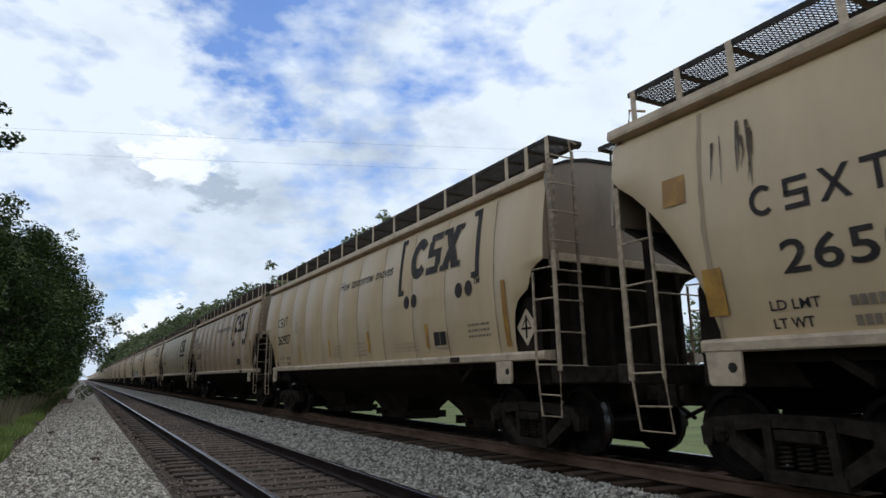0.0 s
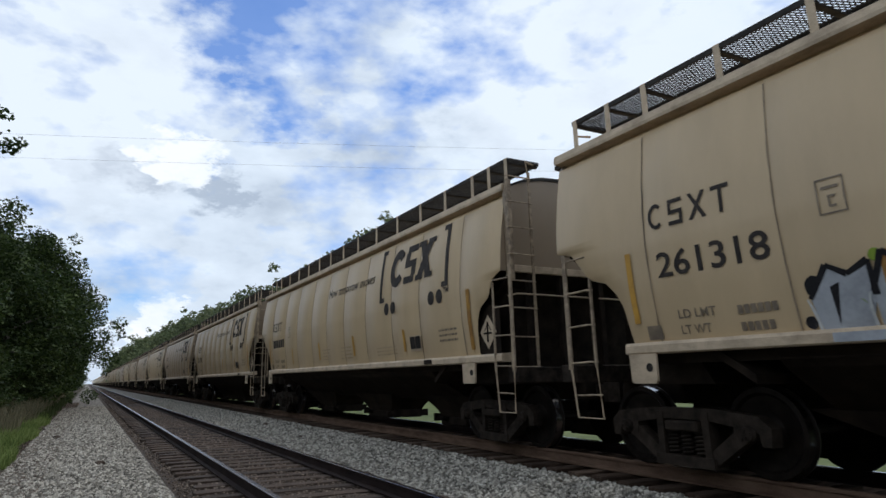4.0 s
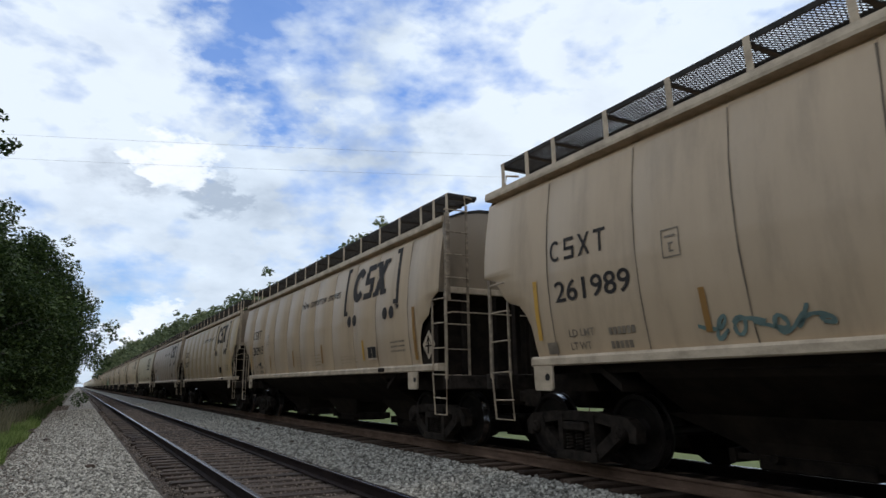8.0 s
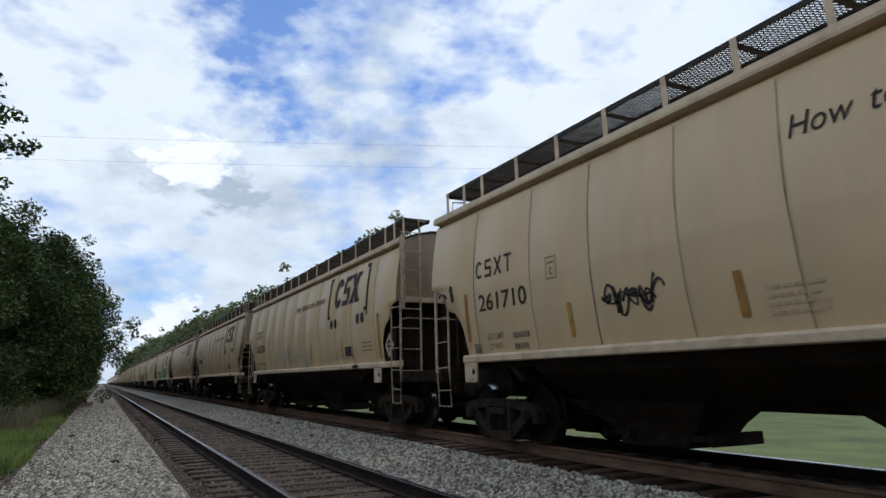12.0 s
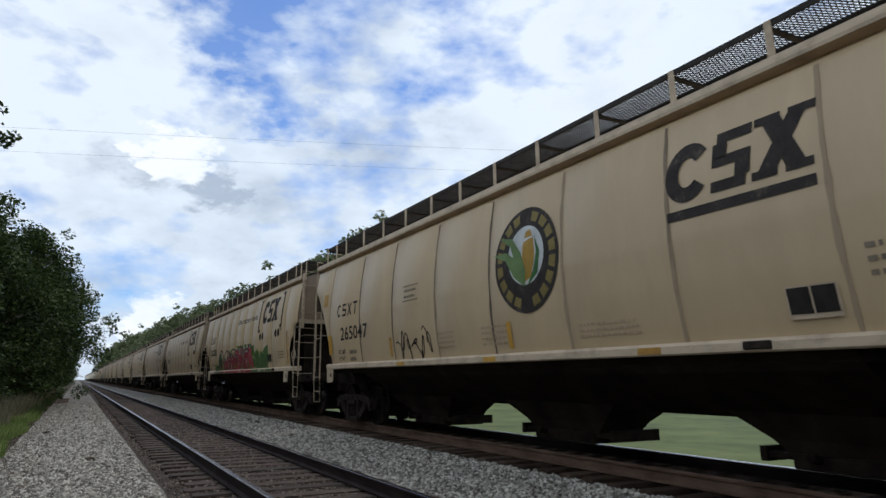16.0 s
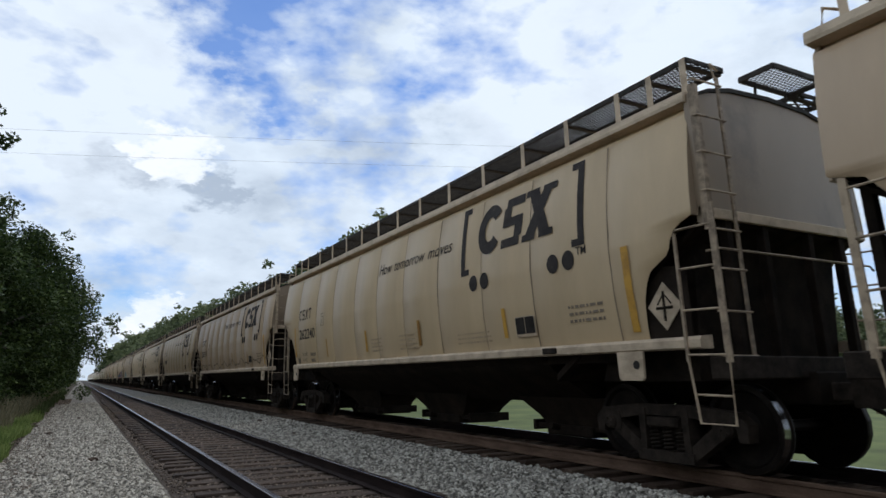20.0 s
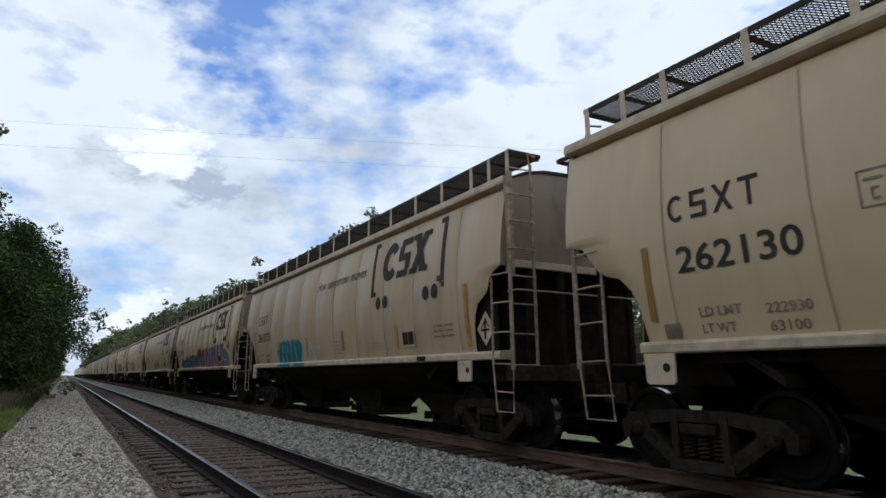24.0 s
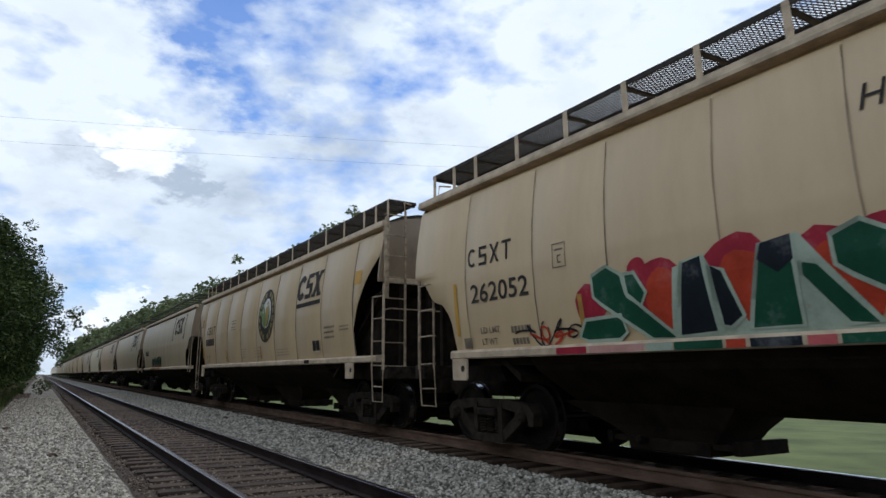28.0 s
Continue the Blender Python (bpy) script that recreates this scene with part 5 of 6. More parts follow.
# unseen lower trees past and behind the camera, added to cut low sky light
for i in range(15):
    c = copy_thing(mid_oak[rt.randrange(2)], pose(rt.uniform(-11.5, -8.5), -36 + i * 3.7, -.5, 0, 0, rt.uniform(0, 360)))
    c.scale = (.85, .85, rt.uniform(.58, .68))
    tagged(c, "unseen low tree added to hold back low sky light")
tall, _ = tree_template("broadleaf_tree", 52, 11.2, 3.4, 9000, 0.095, "leaf", "tall broadleaf tree with its crown high over the verge", .66)
tall.matrix_basis = pose(-6.3, 20.5, .1, 0, 0, 40)
# a thin bough of the tall tree that hangs out over the verge
rb = random.Random(8)
bough = bmesh.new()
foot = tall.matrix_basis.inverted()
sprays = []
for way, tips in (([(-6.2, 20.2, 5.6), (-4.3, 19.4, 6.5), (-3.0, 19, 7.0), (-1.95, 19, 7.08)], [(-3.0, 19, 7.0, .35), (-2.55, 19, 6.98, .30), (-2.2, 19, 6.97, .26), (-1.98, 19, 7.1, .16)]),
                  ([(-6.2, 20.2, 6.0), (-4.4, 19.4, 7.2), (-3.1, 19, 7.7), (-2.35, 19, 7.78)], [(-3.1, 19, 7.75, .35), (-2.62, 19, 7.8, .28), (-2.38, 19, 7.78, .17)]),
                  ([(-6.2, 20.2, 5.0), (-4.2, 19.4, 5.8), (-2.9, 19, 6.1), (-2.4, 19, 6.05)], [(-2.95, 19, 6.1, .3), (-2.5, 19, 6.05, .15)])):
    tube(bough, [foot @ Vector(p) for p in way], [.05, .03, .015, .005], 5)
    for x, y, z, r in tips:
        sprays += leaf_points(rb, foot @ Vector((x, y, z)), r, int(800 * r * r), .075)
part("bough", bough, "bark", tall)
sp = new("bough_leaves", leaf_mesh("bough_leaves", sprays, "leaf"))
sp.parent = tall
tagged(sp, "sparse leaves at the bough's tips")
# undergrowth that closes the foot of the row
for i in range(22):
    y = 24 + i * 3.4
    c = copy_thing(mid_oak[rt.randrange(2)], pose(rt.uniform(-4.4, -3.0), y, -.5, 0, 0, rt.uniform(0, 360)))
    tagged(c, "low leafy bush at the foot of the trees", "bush", "bushes under the trees")
    c.name = "bush"
    s = rt.uniform(.26, .36)
    c.scale = (s * 1.15, s * 1.15, s)
# edge of the wood across the meadow: nearest trees one by one, the rest as one wood
spots = []
y = 70.0
while y < 900:
    for row in range(2):
        spots.append((29 + row * 7 + rt.uniform(-3, 3), y + rt.uniform(-4, 4), rt.uniform(.84, 1.14) * (0.89 + .0015 * min(y, 450))))
    y += rt.uniform(5.5, 8) * (1 if y < 250 else 2.2)
x = 44.0
while x < 330:
    spots.append((x, 88 + rt.uniform(-7, 7) - (x - 44) * .12, rt.uniform(.75, 1.0)))
    x += rt.uniform(7, 11)
rest = []
for n, (x, y, s) in enumerate(spots):
    k = rt.randrange(3)
    turn = pose(x, y, -.9, 0, 0, rt.uniform(0, 360)) @ Matrix.Diagonal((s, s, s, 1))
    if n < 26:
        c = copy_thing(far[k][0], pose(x, y, -.9, 0, 0, rt.uniform(0, 360)))
        c.scale = (s, s, s)
    else:
        cloud = far[k][1]
        for i in range(0, len(cloud), 8 if y < 320 else 16):
            mid = sum(cloud[i:i + 4], Vector()) / 4
            grow = 1.3 if y < 320 else 1.9
            rest += [turn @ (mid + (q - mid) * grow) for q in cloud[i:i + 4]]
wood = new("far_wood", leaf_mesh("far_wood", rest, "hazed_leaf"))
tagged(wood, "distant green wood behind the meadow", "woodland", kind="stuff")
for t in (*near_oak, *mid_oak, *[f[0] for f in far]):
    for o in [*t.children_recursive, t]:
        bpy.data.objects.remove(o)

# ---- loose stones, grass, small things by the track ----
def bed_height(x):
    prof = [(-2.0, -0.405), (-1.35, -0.415), (-1.05, -0.44), (-0.95, -0.43), (-0.4, -0.405), (0.2, -0.38), (0.8, -0.365), (1.02, -0.365), (1.16, -0.415), (1.45, -0.38), (1.75, -0.365), (2.3, -0.358), (3.1, -0.358), (3.6, -0.365), (3.95, -0.38), (4.1, -0.37), (4.5, -0.365), (5.0, -0.33), (5.5, -0.27), (5.78, -0.235), (6.1, -0.265), (8.7, -0.268)]
    return interp(x, prof)


def stone_shapes(rnd, n):
    out = []
    for _ in range(n):
        bm = bmesh.new()
        bmesh.ops.create_icosphere(bm, subdivisions=1, radius=1.0)
        for v in bm.verts:
            v.co *= rnd.uniform(.62, 1.12)
            v.co.z *= .72
        out.append(([v.co.copy() for v in bm.verts], [tuple(v.index for v in f.verts) for f in bm.faces]))
        bm.free()
    return out


st = random.Random(9)
SHAPES = stone_shapes(st, 8)
OCTA = []
for _ in range(8):
    q = [Vector(p) * st.uniform(.75, 1.15) for p in ((1, 0, 0), (0, 1, 0), (-1, 0, 0), (0, -1, 0), (0, 0, .8), (0, 0, -.8))]
    OCTA.append((q, [(0, 1, 4), (1, 2, 4), (2, 3, 4), (3, 0, 4), (1, 0, 5), (2, 1, 5), (3, 2, 5), (0, 3, 5)]))


def scatter(name, label, x0, x1, y0, y1, count, r0, r1, mat="stone", shapes=OCTA, power=1.6):
    """Loose stones lying on the bed, thinning out with distance."""
    vs, fs = [], []
    for _ in range(count):
        y = y0 + (y1 - y0) * st.random() ** power
        x = st.uniform(x0, x1)
        pts, faces = shapes[st.randrange(len(shapes))]
        r = st.uniform(r0, r1) * (1 + .012 * (y - y0))
        m = Matrix.Rotation(st.uniform(0, 6.28), 3, "Z") @ Matrix.Rotation(st.uniform(-.7, .7), 3, "X")
        c = Vector((x, y, bed_height(x) + r * .3))
        k = len(vs)
        vs += [m @ p * r + c for p in pts]
        fs += [tuple(i + k for i in f) for f in faces]
    me = bpy.data.meshes.new(name)
    me.from_pydata([tuple(v) for v in vs], [], fs)
    me.materials.append(M[mat])
    return tagged(new(name, me), label, "gravel", kind="stuff")


scatter("loose_ballast", "loose pale grey crushed stones on the shoulder", -1.15, 1.10, 7.5, 48, 27000, .018, .042)
scatter("bank_ballast", "loose pale grey crushed stones between the tracks", 4.0, 6.15, 3.0, 60, 38000, .018, .042)
scatter("crib_ballast", "dark dusty stones between the sleepers", 1.2, 4.0, 5.0, 45, 24000, .012, .027, "crib")
scatter("verge_ballast", "dark brown stones along the edge of the verge", -1.8, -0.45, 7.5, 60, 12000, .014, .036, "crib", power=1.4)
# the nearest larger stones, each its own
me_stones = []
for pts, faces in SHAPES:
    me = bpy.data.meshes.new("stone")
    me.from_pydata([tuple(p) for p in pts], [], faces)
    me.materials.append(M["stone"])
    me_stones.append(me)
for i in range(70):
    x = st.uniform(-1.0, 1.1) if i < 45 else st.uniform(4.1, 6.0)
    y = st.uniform(8.5, 20) if i < 45 else st.uniform(4.5, 16)
    r = st.uniform(.035, .06)
    ob = share("stone", me_stones[st.randrange(8)], shoulder if i < 45 else bank, pose(x, y, bed_height(x) + r * .35, st.uniform(0, 40), st.uniform(0, 40), st.uniform(0, 360)))
    ob.scale = (r, r, r)


def clod(x, y, r, label):
    bm = bmesh.new()
    bmesh.ops.create_icosphere(bm, subdivisions=2, radius=r)
    for v in bm.verts:
        v.co *= st.uniform(.8, 1.15)
        v.co.z *= .6
    ob = part("dark_lump", bm, "tie", None, at=pose(x, y, bed_height(x) + r * .4))
    tagged(ob, label, "lump")


for x, y, r in ((0.33, 13.9, .085), (-0.62, 21.8, .09), (-0.3, 24.5, .06), (0.62, 17.3, .045), (0.1, 29, .08), (4.9, 17.0, .07), (5.2, 22.0, .09)):
    clod(x, y, r, "dark lump of earth lying on the stones")
b = bmesh.new()
box(b, -.75, .75, -.05, .05, 0, .05, bevel=.01)
plank = part("timber_offcut", b, "tie", None, at=pose(-1.75, 17.3, -.42, 0, 3, 8))
tagged(plank, "grey weathered timber offcut lying in the grass", "plank")
b = bmesh.new()
box(b, -.55, .55, -.06, .06, 0, .07, bevel=.01)
plank = part("timber_offcut", b, "tie", None, at=pose(-1.55, 26.0, -.42, 0, 2, -35))
tagged(plank, "dark broken timber offcut at the edge of the stones", "plank")


def grass(name, label, mat, spots, h0, h1):
    vs, fs = [], []
    for x, y, z in spots:
        h, a, w = st.uniform(h0, h1), st.uniform(0, 6.28), st.uniform(.006, .014) * (1 + .02 * abs(y))
        side = Vector((math.cos(a), math.sin(a), 0)) * w
        bend = Vector((st.gauss(0, .25), st.gauss(0, .25), 0)) * h
        p = Vector((x, y, z))
        k = len(vs)
        vs += [p - side, p + side, p + bend * .4 + side * .7 + Vector((0, 0, h * .6)), p + bend * .4 - side * .7 + Vector((0, 0, h * .6)), p + bend + Vector((0, 0, h))]
        fs += [(k, k + 1, k + 2, k + 3), (k + 3, k + 2, k + 4)]
    me = bpy.data.meshes.new(name)
    me.from_pydata([tuple(v) for v in vs], [], fs)
    me.materials.append(M[mat])
    return tagged(new(name, me), label, "grass", kind="stuff")


def verge(n, x0, x1, y0, y1):
    for _ in range(n):
        y = y0 + (y1 - y0) * st.random()
        yield (x0 + (x1 - x0) * st.random() ** .8 + .25 * math.sin(y * .9) * .5, y, -.43)


grass("verge_grass", "green grass tufts along the gravel edge, brightened as if sunlit", "verge_blade", verge(24000, -4.2, -1.25, 12, 34), .10, .36)
grass("verge_weeds", "tall dry weeds in front of the trees", "straw", verge(14000, -5.0, -1.7, 22, 70), .3, 1.0)
grass("verge_tall_grass", "taller green grass farther along the verge", "blade", verge(9000, -4.5, -1.3, 30, 90), .2, .6)

# overhead cables across the line
for z in (12.0, 10.9):
    b = bmesh.new()
    pts = []
    for i in range(25):
        u = i / 24
        x = -45 + 105 * u
        pts.append((x, 31.8 - .396 * x, z + 1.2 * (2 * u - 1) ** 2 - .05))
    tube(b, pts, .0045, 5)
    tagged(part("overhead_cable", b, "wire", None), "thin overhead cable spanning the line", "cable", "cables over the line")

# ---- sprayed paint on the wagons ----
def clamp_heights(pts):
    return [(x, max(1.40, min(4.1, y))) for x, y in pts]


def ribbon(bm, pts, widths, lift=0.0):
    """A painted band of changing width along a line."""
    rows = []
    n = len(pts)
    for i, (x, y) in enumerate(pts):
        ax, ay = pts[max(0, i - 1)]
        bx, by = pts[min(n - 1, i + 1)]
        d = Vector((bx - ax, by - ay))
        side = Vector((-d.y, d.x)).normalized() * widths[i] / 2 if d.length > 1e-6 else Vector((0, 0))
        (lx, ly), (rx, ry) = clamp_heights([(x + side.x, y + side.y), (x - side.x, y - side.y)])
        rows.append((bm.verts.new((lx, ly, lift)), bm.verts.new((rx, ry, lift))))
    for p, q in zip(rows, rows[1:]):
        try:
            bm.faces.new((p[0], p[1], q[1], q[0]))
        except ValueError:
            pass


def bow(p, q, bend, n=9):
    """A curved line from p to q, bent sideways."""
    d = Vector((q[0] - p[0], q[1] - p[1]))
    side = Vector((-d.y, d.x)) * bend
    return [(p[0] + d.x * u + side.x * 4 * u * (1 - u), p[1] + d.y * u + side.y * 4 * u * (1 - u)) for u in [k / (n - 1) for k in range(n)]]


def piece(car, hb, d0, d1, z0, z1, style, fills, outline, aura=None, accent=None, seed=1, tops=(0, 0), cell=.5, edge=None, label="sprayed abstract shapes"):
    """A sprayed piece: a soft cloud, interlocking abstract bands and wedges, thin outlines and highlights."""
    rnd = random.Random(seed)
    layers = {}

    def layer(name, lift):
        return layers.setdefault((name, lift), bmesh.new())

    def crest_of(x):
        u = (x - d0) / (d1 - d0)
        return z1 + tops[0] * (1 - u) + tops[1] * u
    if aura:
        for i in range(int((d1 - d0) * 14)):
            x = d0 - .06 + (d1 - d0 + .12) * rnd.random()
            y = z0 + (crest_of(x) - z0) * .92 * rnd.random() ** .8
            n, r = 14, rnd.uniform(.05, .15)
            flat(layer(aura[rnd.randrange(len(aura))], .010), clamp_heights([(x + r * rnd.uniform(.85, 1.1) * math.cos(2 * math.pi * k / n), y + r * rnd.uniform(.85, 1.1) * math.sin(2 * math.pi * k / n)) for k in range(n)]), rnd.uniform(0, .0012))
    count = max(1, int((d1 - d0) / cell))
    for i in range(count):
        x0 = d0 + (d1 - d0) * i / count
        w = (d1 - d0) / count
        top = crest_of(x0 + w / 2) + rnd.uniform(-.10, .06)
        h = top - z0
        up = .0003 * (i % 7)
        fill = fills[i % len(fills)] if style != "slim" else fills[0]
        if style == "slim":
            s = rnd.uniform(-.22, .22)
            jag = [(.05, 0), (.8, 0), (1.04 + s, .5), (1.0 + s, .98), (.62 + s, .84), (.36 + s, 1.02), (.02 + s * .5, .55)]
            pts = clamp_heights([(x0 + w * (u + rnd.uniform(-.07, .07)), z0 + h * (v + rnd.uniform(-.05, .05))) for u, v in jag])
            flat(layer(fill, .0140), pts, up)
            if len(fills) > 1:
                other = fills[1 + i % (len(fills) - 1)]
                flat(layer(other, .0165), clamp_heights([(x0 + w * .06, z0), (x0 + w * .84, z0), (x0 + w * (.9 + s * .4), z0 + h * rnd.uniform(.15, .42)), (x0 + w * .5, z0 + h * rnd.uniform(.08, .3)), (x0 + w * .12, z0 + h * rnd.uniform(.2, .5))]), up)
            k = rnd.randrange(2)
            for p, q in list(zip(pts[1:], pts[2:] + pts[:1]))[k:k + 4]:
                ribbon(layer(outline, .0190), [p, q], [.03 + .03 * (w > .55), .022 + .02 * (w > .55)], up)
            # dark splinters and a pale rim
            cx = x0 + w * rnd.uniform(.3, .6)
            flat(layer(outline, .0190), clamp_heights([(cx, z0 + h * rnd.uniform(.5, .7)), (cx + w * .16, z0 + h * .74), (cx + w * rnd.uniform(-.1, .25), z0 + h * rnd.uniform(.08, .3))]), up + .0002)
            if accent:
                ribbon(layer(accent, .0215), bow((pts[0][0] - .03, pts[0][1] + .03), (pts[-1][0] - .03, pts[-1][1]), rnd.uniform(-.12, .12), 6), [.015, .03, .025, .03, .02, .012])
                if rnd.random() < .5:
                    ribbon(layer(accent, .0215), [(pts[3][0] - .03, pts[3][1] + .03), (pts[2][0] + .03, pts[2][1])], [.02, .03])
        else:
            swoop = style == "swoop"
            for k in range(3 if swoop else 2):
                px, qx = x0 + w * rnd.uniform(-.1, .5), x0 + w * rnd.uniform(.5, 1.25)
                lo, hi = z0 + h * rnd.uniform(-.02, .25), z0 + h * rnd.uniform(.62, .93)
                if k == 1:
                    lo, hi = hi - h * .1, lo + h * .1
                if k == 2:
                    lo, hi = z0 + h * rnd.uniform(.02, .2), z0 + h * rnd.uniform(.05, .35)
                line = bow((px, lo), (qx, hi), rnd.uniform(-.42, .42) if swoop else rnd.uniform(-.08, .08), 10 if swoop else 4)
                full = (h * rnd.uniform(.19, .30)) if swoop else (h * rnd.uniform(.24, .34))
                shape = [full * (.35 + .65 * math.sin(math.pi * (.12 + .8 * u / (len(line) - 1)))) for u in range(len(line))] if swoop else [full * rnd.uniform(.8, 1.15) for _ in line]
                c = fills[(i + (k if not swoop else 0)) % len(fills)]
                lift = up + .0003 * k
                if aura and k < 2:
                    ribbon(layer(aura[(i + k) % len(aura)], .0085), [(x + .05, y + .03) for x, y in line], [v + .30 for v in shape], lift)
                if edge:
                    ribbon(layer(edge, .0115), line, [v + .13 for v in shape], lift)
                ribbon(layer(outline, .0145), line, [v + .06 for v in shape], lift)
                ribbon(layer(c, .0175), line, shape, lift)
                if accent and rnd.random() < .7:
                    m = len(line) // 2
                    inner = [(x + full * .22, y + full * .1) for x, y in line[max(0, m - 2):m + 3]]
                    ribbon(layer(accent, .0210), inner, [.012 + .02 * rnd.random() for _ in inner], lift)
            if rnd.random() < .5:
                a0 = rnd.uniform(0, 6.28)
                x, y, r = x0 + w * rnd.random(), z0 + h * rnd.uniform(.3, .95), rnd.uniform(.04, .10)
                flat(layer(fills[rnd.randrange(len(fills))], .0235), clamp_heights([(x + r * math.cos(a0 + 6.28 * k / 8), y + r * math.sin(a0 + 6.28 * k / 8)) for k in range(8)]), .0002 * (i % 5))
    # paint carried over the sill
    if z0 < 1.45:
        for q, fill in enumerate([*fills, *(aura or ())][:2]):
            sb = bmesh.new()
            x = d0 + rnd.uniform(0, .3) + .35 * q
            while x < d1:
                wd = rnd.uniform(.3, 1.1)
                box(sb, -1.604, -1.6015, hb - x - wd, hb - x, 1.352 + .03 * rnd.random(), 1.44)
                x += wd + rnd.uniform(.05, .7)
            if sb.faces:
                part("sill_paint", sb, spray(*PALETTE[fill]), car, "paint splashed over the sill", kind="stuff")
    for (name, lift), bm in layers.items():
        if bm.faces:
            part("graffiti", on_side(bm, hb, lift, .3), spray(*PALETTE[name]), car, label, kind="stuff")


def scribble(car, hb, d0, d1, z0, z1, colour, seed, turns=4, w=.03, label="thin tangled sprayed scribble"):
    """One tangled looping line."""
    rnd = random.Random(seed)
    bm = bmesh.new()
    n = turns * 16
    f1, f2, p1, p2, p3 = rnd.uniform(.8, 1.25), rnd.uniform(1.1, 1.7), rnd.uniform(0, 6.28), rnd.uniform(0, 6.28), rnd.uniform(0, 6.28)
    step, mid, amp = (d1 - d0) / turns, (z0 + z1) / 2, (z1 - z0) / 2
    pts = []
    for k in range(n + 1):
        u = k / n
        tall = .55 + .45 * math.sin(2.1 * turns * u + p3)
        pts.append((d0 + (d1 - d0) * u + step * .5 * math.sin(6.283 * f1 * turns * u + p1), mid + amp * tall * math.sin(6.283 * f2 * turns * u + p2) + amp * .25 * math.sin(3.1 * turns * u)))
    cut = 0
    while cut < n:
        run = rnd.randrange(14, 40)
        seg = pts[cut:cut + run]
        if len(seg) > 2:
            ribbon(bm, seg, [w * rnd.uniform(.6, 1.1) for _ in seg], .0002 * (cut % 5))
        cut += run + rnd.randrange(0, 3)
    part("tag", on_side(bm, hb, .012, .3), spray(*PALETTE[colour]), car, label)


def cloud(car, hb, d0, d1, z0, z1, colour, seed, label):
    """A sprayed cloud with a scalloped upper edge."""
    rnd = random.Random(seed)
    bm = bmesh.new()
    top, x = [], d0
    while x < d1 - .12:
        r = rnd.uniform(.16, .30)
        lift = z1 - rnd.uniform(0, .22) - (.3 if x < d0 + .3 or x > d1 - .6 else 0)
        top += [(min(x + r * (1 - math.cos(a)), d1), lift + r * .5 * math.sin(a)) for a in (.35, .9, 1.57, 2.2, 2.75)]
        x += r * 1.9
    flat(bm, clamp_heights([(d0, z0)] + top + [(d1, z0)]))
    part("sprayed_cloud", on_side(bm, hb, .0065, .3), spray(*PALETTE[colour]), car, label)


def drips(car, hb, d0, d1, z0, z1, colour, seed, count, label):
    rnd = random.Random(seed)
    bm = bmesh.new()
    for k in range(count):
        x, top = rnd.uniform(d0, d1), z1 - (z1 - z0) * .3 * rnd.random()
        end = z0 + (top - z0) * .6 * rnd.random()
        ribbon(bm, [(x, top), (x + rnd.uniform(-.03, .03), (top + end) / 2), (x + rnd.uniform(-.03, .03), end)], [rnd.uniform(.012, .045), rnd.uniform(.010, .03), .006], .0003 * k)
    part("drip_marks", on_side(bm, hb, .012, .3), spray(*PALETTE[colour]), car, label)


PALETTE = {"k": ("soot", (0.022, 0.02, 0.022)), "K": ("blue_black", (0.012, 0.016, 0.022)), "w": ("chalk", (0.62, 0.62, 0.60)), "r": ("crimson", (0.36, 0.025, 0.045)), "n": ("umber", (0.10, 0.068, 0.045)), "C": ("cherry", (0.52, 0.05, 0.08)), "R": ("vermilion", (0.48, 0.055, 0.025)), "g": ("bottle", (0.012, 0.075, 0.04)),
           "G": ("emerald", (0.045, 0.21, 0.085)), "e": ("sea_green", (0.09, 0.22, 0.07)), "l": ("lime", (0.26, 0.36, 0.05)), "m": ("moss", (0.09, 0.16, 0.05)), "y": ("mustard", (0.50, 0.42, 0.05)), "Y": ("olive_yellow", (0.26, 0.21, 0.035)), "u": ("dark_plum", (0.045, 0.028, 0.03)), "p": ("salmon", (0.56, 0.12, 0.12)), "P": ("faded_pink", (0.50, 0.26, 0.22)),
           "v": ("lilac", (0.26, 0.17, 0.24)), "b": ("petrol", (0.03, 0.12, 0.20)), "t": ("teal", (0.015, 0.21, 0.235)), "T": ("worn_teal", (0.15, 0.20, 0.175)), "s": ("silver", (0.42, 0.43, 0.45)), "o": ("rust_orange", (0.40, 0.13, 0.03)), "c": ("pale_sage", (0.40, 0.46, 0.36))}
CARS = {i: (car, hb) for i, car, hb, _ in WAGONS}
drips(*CARS[0], 1.55, 2.1, 2.9, 3.75, "n", 3, 9, "dark drips and scratches down the side")
scribble(*CARS[2], .2, 1.3, 3.05, 3.45, "k", 4, 4, .045)
scribble(*CARS[2], .3, 1.1, 2.85, 3.05, "k", 5, 3, .03)
scribble(*CARS[4], 6.1, 8.3, 1.46, 1.88, "k", 6, 9, .026)
scribble(*CARS[4], 6.2, 8.2, 1.48, 1.75, "k", 96, 7, .022)
scribble(*CARS[5], 7.7, 9.0, 1.55, 2.0, "k", 8, 4, .05)
scribble(*CARS[10], 4.2, 5.6, 1.55, 1.78, "T", 10, 6, .05)
scribble(*CARS[11], 2.6, 3.0, 1.72, 1.95, "k", 11, 1, .06)
scribble(*CARS[12], 2.9, 7.6, 1.40, 1.52, "k", 12, 14, .02)
drips(*CARS[13], 14.95, 15.3, 2.6, 3.55, "n", 14, 4, "rusty scrapes down the side")
scribble(*CARS[14], 3.2, 6.6, 1.50, 2.05, "n", 15, 7, .035)
scribble(*CARS[14], 7.9, 8.7, 1.55, 1.75, "n", 16, 5, .022)
